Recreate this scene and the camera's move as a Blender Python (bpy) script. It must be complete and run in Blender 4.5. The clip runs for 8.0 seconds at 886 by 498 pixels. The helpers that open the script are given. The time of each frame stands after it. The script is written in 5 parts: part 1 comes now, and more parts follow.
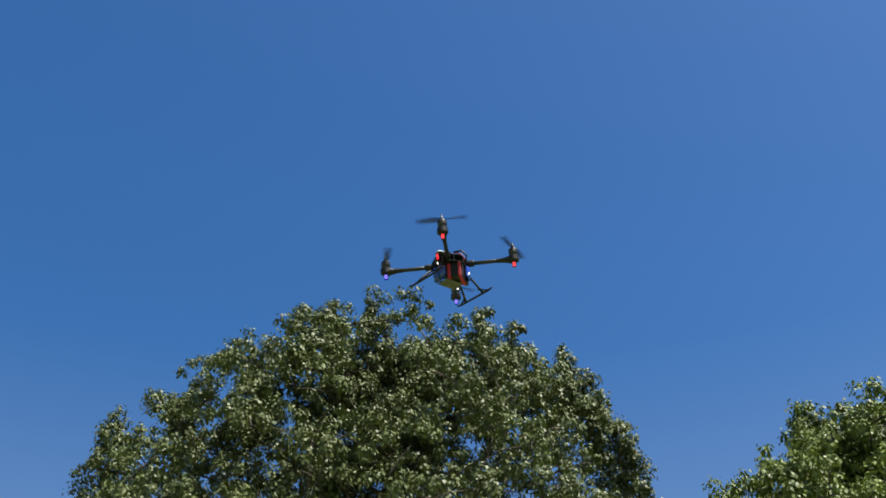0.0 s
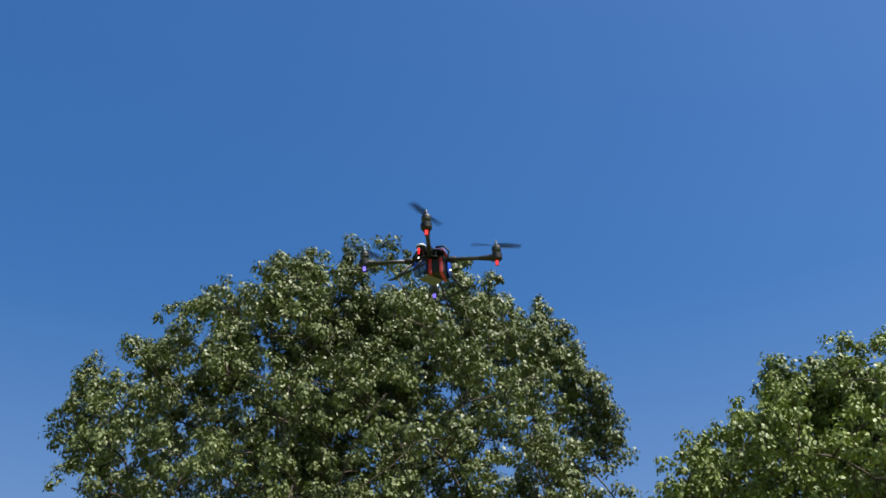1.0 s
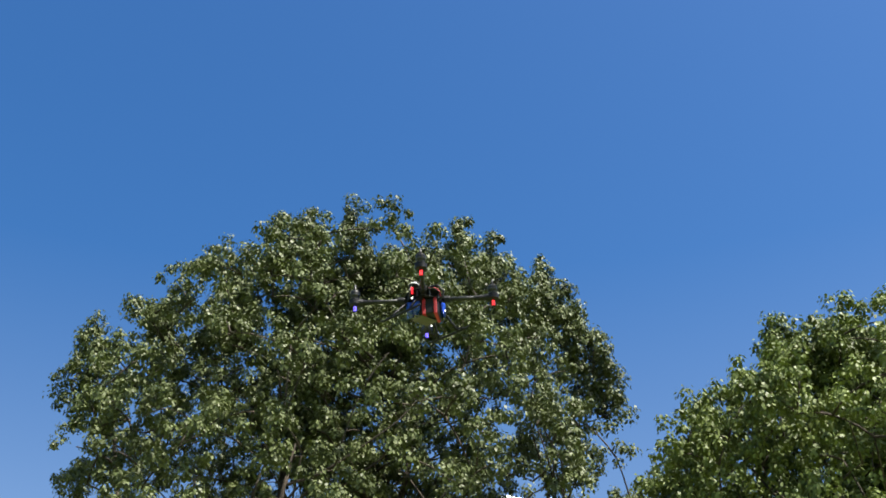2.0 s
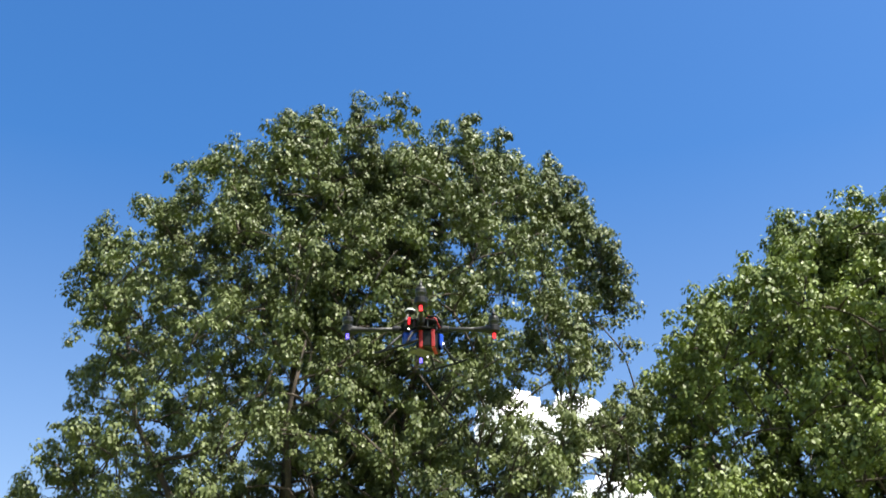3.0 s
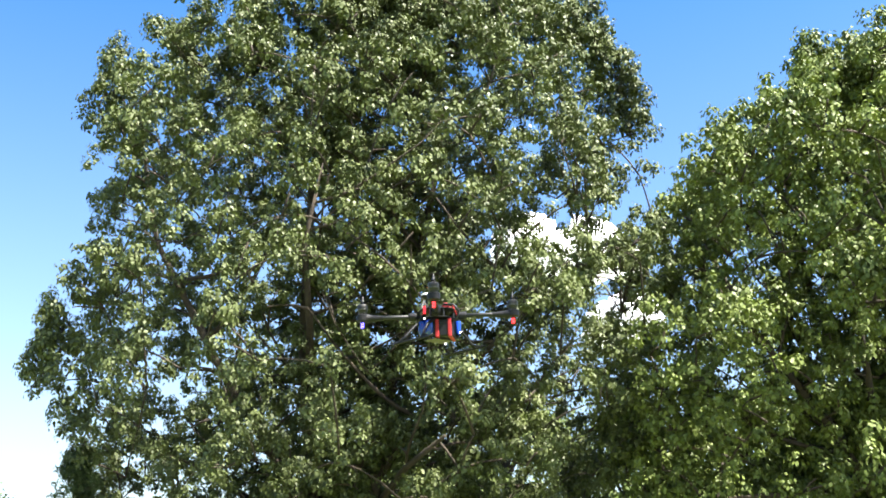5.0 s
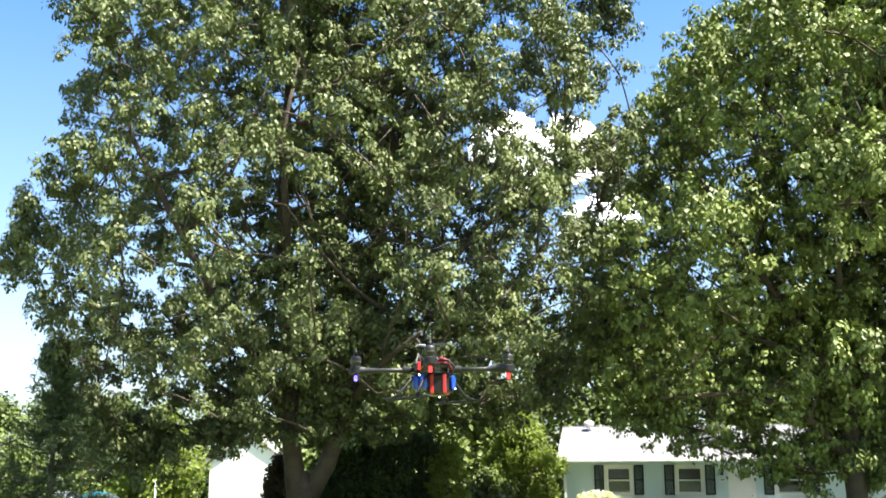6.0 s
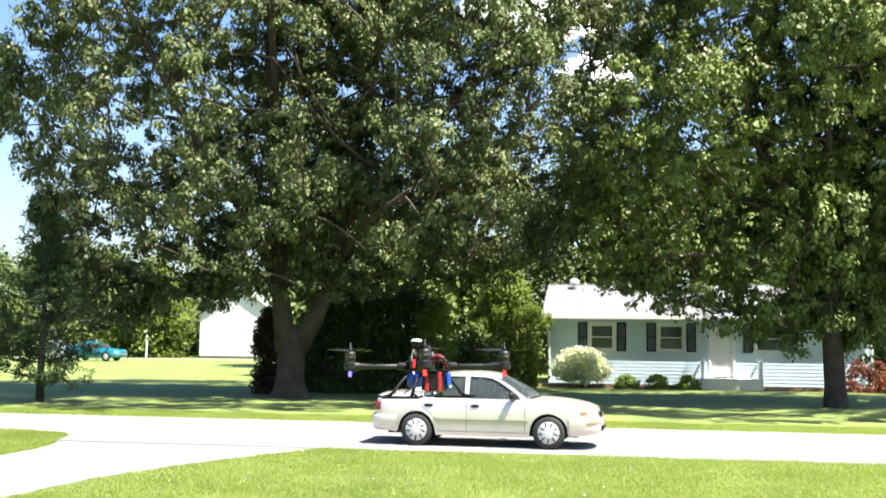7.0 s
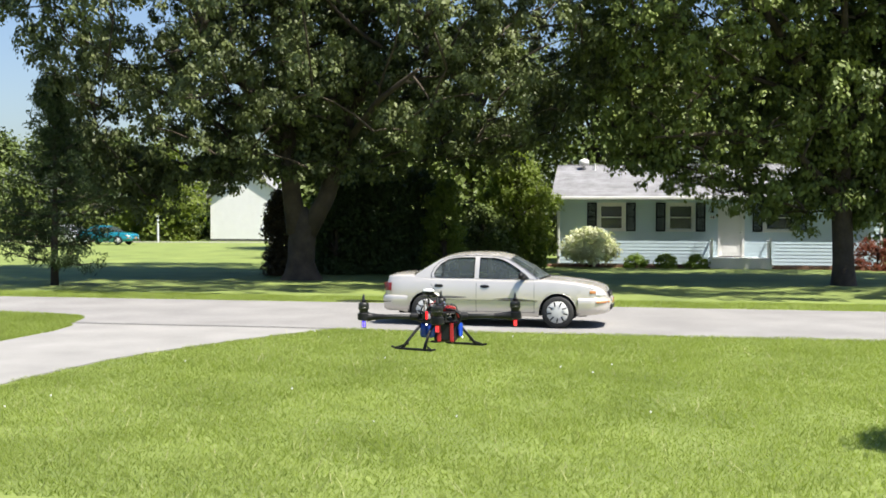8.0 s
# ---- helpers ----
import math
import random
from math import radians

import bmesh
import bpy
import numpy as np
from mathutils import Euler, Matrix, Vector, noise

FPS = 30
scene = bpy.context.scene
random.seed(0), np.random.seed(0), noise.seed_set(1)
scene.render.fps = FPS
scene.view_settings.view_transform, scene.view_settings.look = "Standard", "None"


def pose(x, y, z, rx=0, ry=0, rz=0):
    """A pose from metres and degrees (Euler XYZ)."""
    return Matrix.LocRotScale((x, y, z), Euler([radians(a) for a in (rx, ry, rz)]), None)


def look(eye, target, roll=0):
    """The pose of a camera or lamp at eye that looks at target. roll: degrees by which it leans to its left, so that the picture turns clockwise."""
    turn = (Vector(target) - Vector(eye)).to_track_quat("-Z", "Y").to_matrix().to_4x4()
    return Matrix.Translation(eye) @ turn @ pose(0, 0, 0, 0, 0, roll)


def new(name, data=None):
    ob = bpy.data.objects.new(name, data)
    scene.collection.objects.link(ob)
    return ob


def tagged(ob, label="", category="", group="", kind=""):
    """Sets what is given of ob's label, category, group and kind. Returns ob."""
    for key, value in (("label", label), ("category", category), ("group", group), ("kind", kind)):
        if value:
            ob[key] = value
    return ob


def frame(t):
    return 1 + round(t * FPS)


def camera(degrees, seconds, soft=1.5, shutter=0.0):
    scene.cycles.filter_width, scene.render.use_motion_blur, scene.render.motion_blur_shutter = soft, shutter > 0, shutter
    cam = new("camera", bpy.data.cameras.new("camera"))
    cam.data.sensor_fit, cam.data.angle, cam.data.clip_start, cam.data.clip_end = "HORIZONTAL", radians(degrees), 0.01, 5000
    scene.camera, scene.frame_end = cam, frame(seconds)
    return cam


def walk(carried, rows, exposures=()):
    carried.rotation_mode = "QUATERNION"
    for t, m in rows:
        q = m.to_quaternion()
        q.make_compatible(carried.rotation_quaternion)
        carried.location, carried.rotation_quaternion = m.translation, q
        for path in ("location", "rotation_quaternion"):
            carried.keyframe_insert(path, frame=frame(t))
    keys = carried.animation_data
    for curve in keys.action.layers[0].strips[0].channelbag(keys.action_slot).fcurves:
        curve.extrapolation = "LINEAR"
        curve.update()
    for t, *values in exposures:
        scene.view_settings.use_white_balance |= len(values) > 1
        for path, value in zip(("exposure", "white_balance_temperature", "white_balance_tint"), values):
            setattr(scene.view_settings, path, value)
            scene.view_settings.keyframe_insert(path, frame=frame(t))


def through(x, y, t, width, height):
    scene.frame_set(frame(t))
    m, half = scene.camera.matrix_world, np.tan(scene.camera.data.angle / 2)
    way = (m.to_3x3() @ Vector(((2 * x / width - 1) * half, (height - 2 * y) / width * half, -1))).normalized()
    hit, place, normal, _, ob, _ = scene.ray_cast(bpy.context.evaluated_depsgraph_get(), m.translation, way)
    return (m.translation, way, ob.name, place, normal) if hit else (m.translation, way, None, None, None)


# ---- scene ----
cam = camera(44.6, 8.0, 1.7, 0.22)
EYE = 2.05
# seconds, yaw, pitch, lean: a camera held in the hand on one spot, following the landing
PATH = [
    (0.0, 0.00, 37.15, -0.85),
    (0.5, -1.20, 35.71, -0.71),
    (1.0, -1.38, 34.46, -0.83),
    (1.5, -1.21, 33.46, -0.75),
    (2.8, -1.19, 28.48, -1.12),
    (3.0, -0.68, 26.91, -0.88),
    (3.5, 0.11, 23.48, -0.85),
    (4.0, 0.43, 21.11, -0.87),
    (4.2, 0.44, 20.44, -0.79),
    (5.3, 0.23, 16.20, -0.25),
    (5.5, -0.11, 15.17, -0.26),
    (6.0, -0.83, 12.14, -0.11),
    (6.5, -1.26, 8.74, 0.05),
    (7.0, -1.46, 4.60, 0.64),
    (7.5, -1.04, 1.09, 0.49),
    (8.0, -1.01, -1.68, 0.20),
]
EXPOSURES = [(0.0, 1.12), (1.5, 1.30), (3.0, 1.75), (3.5, 2.1), (4.0, 2.3), (5.5, 2.42), (6.5, 2.36), (7.0, 2.13), (8.0, 1.4)]
walk(cam, [(t, pose(0, 0, EYE, 0, 0, yaw) @ pose(0, 0, 0, 90 + pitch, 0, 0) @ pose(0, 0, 0, 0, 0, lean))
           for t, yaw, pitch, lean in PATH], EXPOSURES)

# ---- light ----
SUN_TO = Vector((0.36, -0.27, 0.89)).normalized()
world = bpy.data.worlds.new("sky")
scene.world = world
world.use_nodes = True
wn = world.node_tree.nodes
sky = wn.new("ShaderNodeTexSky")
sky.sky_type, sky.sun_disc = "NISHITA", False
sky.sun_elevation = math.asin(SUN_TO.z)
sky.sun_rotation = math.atan2(SUN_TO.x, SUN_TO.y)
sky.air_density, sky.dust_density, sky.ozone_density = 1.1, 1.8, 4.4
wn["Background"].inputs["Strength"].default_value = 0.064
deep = wn.new("ShaderNodeHueSaturation")
deep.inputs["Hue"].default_value = 0.504
# the blue pales towards the hazy horizon
aim, split, pale = wn.new("ShaderNodeTexCoord"), wn.new("ShaderNodeSeparateXYZ"), wn.new("ShaderNodeMapRange")
pale.inputs["From Min"].default_value, pale.inputs["From Max"].default_value = 0.10, 0.52
pale.inputs["To Min"].default_value, pale.inputs["To Max"].default_value = 0.93, 1.32
world.node_tree.links.new(aim.outputs["Generated"], split.inputs[0])
world.node_tree.links.new(split.outputs["Z"], pale.inputs["Value"])
world.node_tree.links.new(pale.outputs["Result"], deep.inputs["Saturation"])
world.node_tree.links.new(sky.outputs["Color"], deep.inputs["Color"])
world.node_tree.links.new(deep.outputs["Color"], wn["Background"].inputs["Color"])
sun = new("sun", bpy.data.lights.new("sun", "SUN"))
sun.data.energy, sun.data.angle, sun.data.color = 5.0, radians(0.53), (1.0, 0.95, 0.86)
sun.matrix_world = look((0, 0, 60), Vector((0, 0, 60)) - SUN_TO)

# ---- materials ----
def material(name, base, rough=0.6, metal=0.0, vary=0.25, scale=3.0, fine=60.0, bump=0.2, tint=None, island=0.0, spec=0.5, coat=0.0, each=0.0):
    """A surface with two scales of variation and fine relief."""
    m = bpy.data.materials.new(name)
    m.use_nodes = True
    nt = m.node_tree
    b = nt.nodes["Principled BSDF"]
    co = nt.nodes.new("ShaderNodeTexCoord")
    big, small = nt.nodes.new("ShaderNodeTexNoise"), nt.nodes.new("ShaderNodeTexNoise")
    big.inputs["Scale"].default_value, small.inputs["Scale"].default_value = scale, fine
    big.inputs["Detail"].default_value, small.inputs["Detail"].default_value = 5, 3
    for n in (big, small):
        nt.links.new(co.outputs["Object"], n.inputs["Vector"])
    ramp = nt.nodes.new("ShaderNodeMix")
    ramp.data_type = "RGBA"
    dark = [c * (1 - vary) for c in base]
    light = [min(1, c * (1 + vary)) for c in (tint or base)]
    ramp.inputs["A"].default_value, ramp.inputs["B"].default_value = (*dark, 1), (*light, 1)
    add = nt.nodes.new("ShaderNodeMath")
    add.operation = "MULTIPLY_ADD"
    add.inputs[1].default_value = 0.45
    nt.links.new(small.outputs["Fac"], add.inputs[0])
    half = nt.nodes.new("ShaderNodeMath")
    half.operation = "MULTIPLY_ADD"
    half.inputs[1].default_value, half.inputs[2].default_value = 1.5, -0.5
    nt.links.new(big.outputs["Fac"], half.inputs[0])
    nt.links.new(half.outputs[0], add.inputs[2])
    fac = add.outputs[0]
    if island or each:
        geo = nt.nodes.new("ShaderNodeNewGeometry" if island else "ShaderNodeObjectInfo")
        more = nt.nodes.new("ShaderNodeMath")
        more.operation = "MULTIPLY_ADD"
        more.inputs[1].default_value = island or each
        nt.links.new(geo.outputs["Random Per Island" if island else "Random"], more.inputs[0])
        nt.links.new(fac, more.inputs[2])
        fac = more.outputs[0]
    clamp = nt.nodes.new("ShaderNodeClamp")
    nt.links.new(fac, clamp.inputs["Value"])
    nt.links.new(clamp.outputs[0], ramp.inputs["Factor"])
    nt.links.new(ramp.outputs["Result"], b.inputs["Base Color"])
    b.inputs["Roughness"].default_value, b.inputs["Metallic"].default_value = rough, metal
    b.inputs["Specular IOR Level"].default_value = spec
    b.inputs["Coat Weight"].default_value = coat
    if bump:
        bp = nt.nodes.new("ShaderNodeBump")
        bp.inputs["Strength"].default_value, bp.inputs["Distance"].default_value = bump, 0.02
        nt.links.new(small.outputs["Fac"], bp.inputs["Height"])
        nt.links.new(bp.outputs["Normal"], b.inputs["Normal"])
    return m


def leaf_material(name, base, tint, through=0.05, gloss=0.5, scale=0.45):
    """Leaves: each its own shade, paler from patch to patch, letting some sun through."""
    m = material(name, base, gloss, 0, 0.3, scale, 2.2, 0, tint, 0.24, 0.2)
    nt = m.node_tree
    b, out = nt.nodes["Principled BSDF"], nt.nodes["Material Output"]
    tr, mix = nt.nodes.new("ShaderNodeBsdfTranslucent"), nt.nodes.new("ShaderNodeMixShader")
    tr.inputs["Color"].default_value = (tint[0] * 1.5, tint[1] * 1.7, tint[2] * 0.7, 1)
    mix.inputs["Fac"].default_value = through
    nt.links.new(b.outputs[0], mix.inputs[1])
    nt.links.new(tr.outputs[0], mix.inputs[2])
    nt.links.new(mix.outputs[0], out.inputs["Surface"])
    return m


def glow_material(name, colour, strength):
    m = material(name, colour, 0.3, 0, 0.05, bump=0)
    b = m.node_tree.nodes["Principled BSDF"]
    b.inputs["Emission Color"].default_value, b.inputs["Emission Strength"].default_value = (*colour, 1), strength
    return m


def pane_material(name, colour, clear=0.6):
    """Window glass: part clear and tinted, with a clean gloss."""
    m = bpy.data.materials.new(name)
    m.use_nodes = True
    nt = m.node_tree
    b, out = nt.nodes["Principled BSDF"], nt.nodes["Material Output"]
    b.inputs["Base Color"].default_value, b.inputs["Roughness"].default_value = (*[c * 0.15 for c in colour], 1), 0.03
    b.inputs["IOR"].default_value = 1.5
    t, mix = nt.nodes.new("ShaderNodeBsdfTransparent"), nt.nodes.new("ShaderNodeMixShader")
    t.inputs["Color"].default_value = (*colour, 1)
    mix.inputs["Fac"].default_value = clear
    nt.links.new(b.outputs[0], mix.inputs[1])
    nt.links.new(t.outputs[0], mix.inputs[2])
    nt.links.new(mix.outputs[0], out.inputs["Surface"])
    return m


LAWN = material("lawn_grass", (0.095, 0.139, 0.021), 0.9, 0, 0.3, 0.55, 22.0, 0.3, (0.145, 0.180, 0.040))
BLADE = leaf_material("grass_blade", (0.103, 0.137, 0.022), (0.189, 0.224, 0.066), 0.5, 0.6, 0.6)
ASPHALT = material("worn_asphalt", (0.157, 0.151, 0.148), 0.9, 0, 0.15, 0.7, 90.0, 0.35, (0.193, 0.188, 0.182))
CONCRETE = material("pale_concrete", (0.178, 0.173, 0.165), 0.9, 0, 0.12, 0.9, 70.0, 0.3, (0.213, 0.207, 0.198))
SEAM = material("dark_seam", (0.07, 0.07, 0.065), 0.9, 0, 0.3, 4.0, 50.0, 0.3)
BARK = material("grey_bark", (0.029, 0.020, 0.014), 0.95, 0, 0.45, 2.5, 16.0, 1.0, (0.054, 0.041, 0.029))
LEAF_MAPLE = leaf_material("maple_leaf", (0.021, 0.031, 0.009), (0.097, 0.116, 0.042))
LEAF_RIGHT = leaf_material("norway_maple_leaf", (0.024, 0.040, 0.009), (0.135, 0.168, 0.044))
LEAF_FAR = leaf_material("far_leaf", (0.038, 0.062, 0.013), (0.081, 0.106, 0.025))
LEAF_LIME = leaf_material("lime_leaf", (0.075, 0.106, 0.016), (0.138, 0.169, 0.038), 0.4)
LEAF_DARK = leaf_material("evergreen_leaf", (0.018, 0.035, 0.011), (0.045, 0.068, 0.022), 0.12)
LEAF_BROWN = leaf_material("rusty_evergreen_leaf", (0.023, 0.020, 0.011), (0.047, 0.035, 0.017), 0.15)
LEAF_CREAM = leaf_material("cream_leaf", (0.328, 0.335, 0.242), (0.546, 0.538, 0.437), 0.3)
LEAF_BOX = leaf_material("boxwood_leaf", (0.094, 0.156, 0.023), (0.172, 0.234, 0.047), 0.3)
LEAF_RED = leaf_material("red_barberry_leaf", (0.078, 0.020, 0.016), (0.156, 0.047, 0.031), 0.3)
NEEDLE = leaf_material("pine_needle", (0.020, 0.036, 0.013), (0.042, 0.062, 0.024), 0.06)

# ---- building blocks ----
TURN = 11.0            # the street runs this many degrees off the picture's plane
EAST = Vector((math.cos(radians(TURN)), -math.sin(radians(TURN)), 0))
NORTH = Vector((math.sin(radians(TURN)), math.cos(radians(TURN)), 0))


def along(s, n, z=0.0):
    """A place by metres along the street and across it."""
    return EAST * s + NORTH * n + Vector((0, 0, z))


def on_street(s, n, z=0.0, turn=0.0):
    p = along(s, n, z)
    return pose(p.x, p.y, p.z, 0, 0, turn - TURN)


def holder(name, m, label, category, group="", kind=""):
    ob = new(name)
    ob.matrix_world = m
    return tagged(ob, label, category, group, kind)


def part(name, bm, mat, parent, label="", smooth=False, kind=""):
    me = bpy.data.meshes.new(name)
    bm.to_mesh(me)
    bm.free()
    me.materials.append(mat)
    if smooth:
        me.polygons.foreach_set("use_smooth", [True] * len(me.polygons))
    ob = new(name, me)
    ob.parent = parent
    return tagged(ob, label, kind=kind)


def arrays(name, verts, faces, mat, parent, label="", smooth=False, kind=""):
    """A mesh out of numpy arrays; faces all of one length."""
    me = bpy.data.meshes.new(name)
    k = faces.shape[1]
    me.vertices.add(len(verts))
    me.vertices.foreach_set("co", np.asarray(verts, np.float32).ravel())
    me.loops.add(faces.size)
    me.loops.foreach_set("vertex_index", faces.astype(np.int32).ravel())
    me.polygons.add(len(faces))
    me.polygons.foreach_set("loop_start", np.arange(0, faces.size, k, dtype=np.int32))
    me.polygons.foreach_set("use_smooth", np.full(len(faces), smooth))
    me.update(calc_edges=True)
    me.materials.append(mat)
    ob = new(name, me)
    ob.parent = parent
    return tagged(ob, label, kind=kind)


def box(bm, x0, x1, y0, y1, z0, z1, bevel=0.0):
    made = bmesh.ops.create_cube(bm, size=1.0)["verts"]
    for v in made:
        v.co = Vector((x0 + (v.co.x + 0.5) * (x1 - x0), y0 + (v.co.y + 0.5) * (y1 - y0), z0 + (v.co.z + 0.5) * (z1 - z0)))
    if bevel:
        edges = list({e for v in made for e in v.link_edges})
        bmesh.ops.bevel(bm, geom=edges, offset=bevel, segments=2, affect="EDGES", profile=0.5)
    return bm


def boxed(*a, **k):
    return box(bmesh.new(), *a, **k)


def turned(bm, profile, m=None, sides=24):
    """A turned form from (radius, height) pairs about z, placed by m."""
    m = m or Matrix()
    rings = []
    for r, z in profile:
        rings.append([bm.verts.new(m @ Vector((r * math.cos(2 * math.pi * i / sides), r * math.sin(2 * math.pi * i / sides), z))) for i in range(sides)])
    for a, b in zip(rings, rings[1:]):
        for i in range(sides):
            bm.faces.new((a[i], a[(i + 1) % sides], b[(i + 1) % sides], b[i]))
    bm.faces.new(rings[0][::-1])
    bm.faces.new(rings[-1])
    return bm


def tube(bm, points, radii, sides=8):
    """A tapered tube through points."""
    pts = [Vector(p) for p in points]
    rings = []
    for i, p in enumerate(pts):
        d = (pts[min(i + 1, len(pts) - 1)] - pts[max(i - 1, 0)]).normalized()
        a = d.cross(Vector((0, 1, 0)) if abs(d.y) < 0.9 else Vector((1, 0, 0))).normalized()
        b = d.cross(a)
        r = radii[i] if isinstance(radii, (list, tuple)) else radii
        rings.append([bm.verts.new(p + r * (math.cos(2 * math.pi * k / sides) * a + math.sin(2 * math.pi * k / sides) * b)) for k in range(sides)])
    for a, b in zip(rings, rings[1:]):
        for k in range(sides):
            bm.faces.new((a[k], a[(k + 1) % sides], b[(k + 1) % sides], b[k]))
    bm.faces.new(rings[0][::-1])
    bm.faces.new(rings[-1])
    return bm


# ---- trees ----
def leaves(rng, centres, radii, per, size, flat=0.75, lift=0.5, out=0.7, hang=0.0, narrow=0.42, droop=0.7):
    """Folded leaves in clumps: vertices and triangles."""
    c = np.repeat(np.asarray(centres, float), per, 0)
    r = np.repeat(np.asarray(radii, float), per)
    n = len(c)
    d = rng.normal(size=(n, 3))
    d /= np.linalg.norm(d, axis=1)[:, None]
    rad = r * rng.random(n) ** 0.45
    p = c + d * rad[:, None] * [1, 1, flat]
    p[:, 2] -= hang * rad * rng.random(n)
    nor = d * out + rng.normal(size=(n, 3)) * 0.45
    nor[:, 2] += lift
    nor /= np.linalg.norm(nor, axis=1)[:, None]
    w = rng.normal(size=(n, 3))
    w[:, 2] -= droop
    w -= nor * (w * nor).sum(1)[:, None]
    w /= np.linalg.norm(w, axis=1)[:, None]
    side = np.cross(nor, w)
    s = (size * rng.uniform(0.7, 1.3, n))[:, None]
    base, tip = p - w * s * 0.5, p + w * s * 0.5 - nor * s * 0.12
    a, b = p + side * s * narrow + nor * s * 0.10 - w * s * 0.06, p - side * s * narrow + nor * s * 0.10 - w * s * 0.06
    v = np.stack([base, a, tip, b], 1).reshape(-1, 3)
    i = np.arange(n)[:, None] * 4
    f = np.concatenate([i + [0, 1, 2], i + [0, 2, 3]], 1).reshape(-1, 3)
    return v, f


def tufts(rng, centres, radii, middle, per_clump, per, size, spread=0.34, narrow=0.34):
    """Leaf tufts sitting on the outer, upper side of each clump; the leaves of a tuft hang outwards like an umbrella."""
    c = np.repeat(np.asarray(centres, float), per_clump, 0)
    r = np.repeat(np.asarray(radii, float), per_clump)
    n = len(c)
    d = rng.normal(size=(n, 3))
    d /= np.linalg.norm(d, axis=1)[:, None]
    away = c - middle
    away[:, 2] *= 0.4
    away /= np.maximum(1e-6, np.linalg.norm(away, axis=1))[:, None]
    d += away * 0.45
    d[:, 2] += 0.25
    d /= np.linalg.norm(d, axis=1)[:, None]
    t = c + d * (r * rng.uniform(0.55, 1.0, n))[:, None] * [1, 1, 1.0]
    lean = d * 0.28 + rng.normal(size=(n, 3)) * 0.14 + [0, 0, 1.0]
    lean /= np.linalg.norm(lean, axis=1)[:, None]
    tr = spread * rng.uniform(0.65, 1.3, n)
    t, lean, tr = np.repeat(t, per, 0), np.repeat(lean, per, 0), np.repeat(tr, per)
    m = len(t)
    q = rng.normal(size=(m, 3))
    q -= lean * (q * lean).sum(1)[:, None]
    q /= np.linalg.norm(q, axis=1)[:, None]
    a = rng.random(m) ** 0.6 * 1.25
    nor = lean * np.cos(a)[:, None] + q * np.sin(a)[:, None]
    p = t + nor * (tr * rng.uniform(0.5, 1.1, m))[:, None] - lean * (tr * rng.random(m) ** 2 * 0.7)[:, None]
    w = q * np.cos(a)[:, None] - lean * np.sin(a)[:, None]
    w[:, 2] -= 0.25
    w += rng.normal(size=(m, 3)) * 0.32
    nor = nor + rng.normal(size=(m, 3)) * 0.22
    nor /= np.linalg.norm(nor, axis=1)[:, None]
    w -= nor * (w * nor).sum(1)[:, None]
    w /= np.linalg.norm(w, axis=1)[:, None]
    side = np.cross(nor, w)
    s = (size * rng.uniform(0.65, 1.3, m))[:, None]
    base, tip = p - w * s * 0.45, p + w * s * 0.55 - nor * s * 0.14
    u, v = p + side * s * narrow - nor * s * 0.05, p - side * s * narrow - nor * s * 0.05
    verts = np.stack([base, u, tip, v], 1).reshape(-1, 3)
    i = np.arange(m)[:, None] * 4
    return verts, np.concatenate([i + [0, 1, 2], i + [0, 2, 3]], 1).reshape(-1, 3)


def curve(a, b, rise, k=6):
    """Points from a to b, bowing upwards by rise."""
    return [Vector(a).lerp(Vector(b), i / k) + Vector((0, 0, rise * 4 * (i / k) * (1 - i / k))) for i in range(k + 1)]


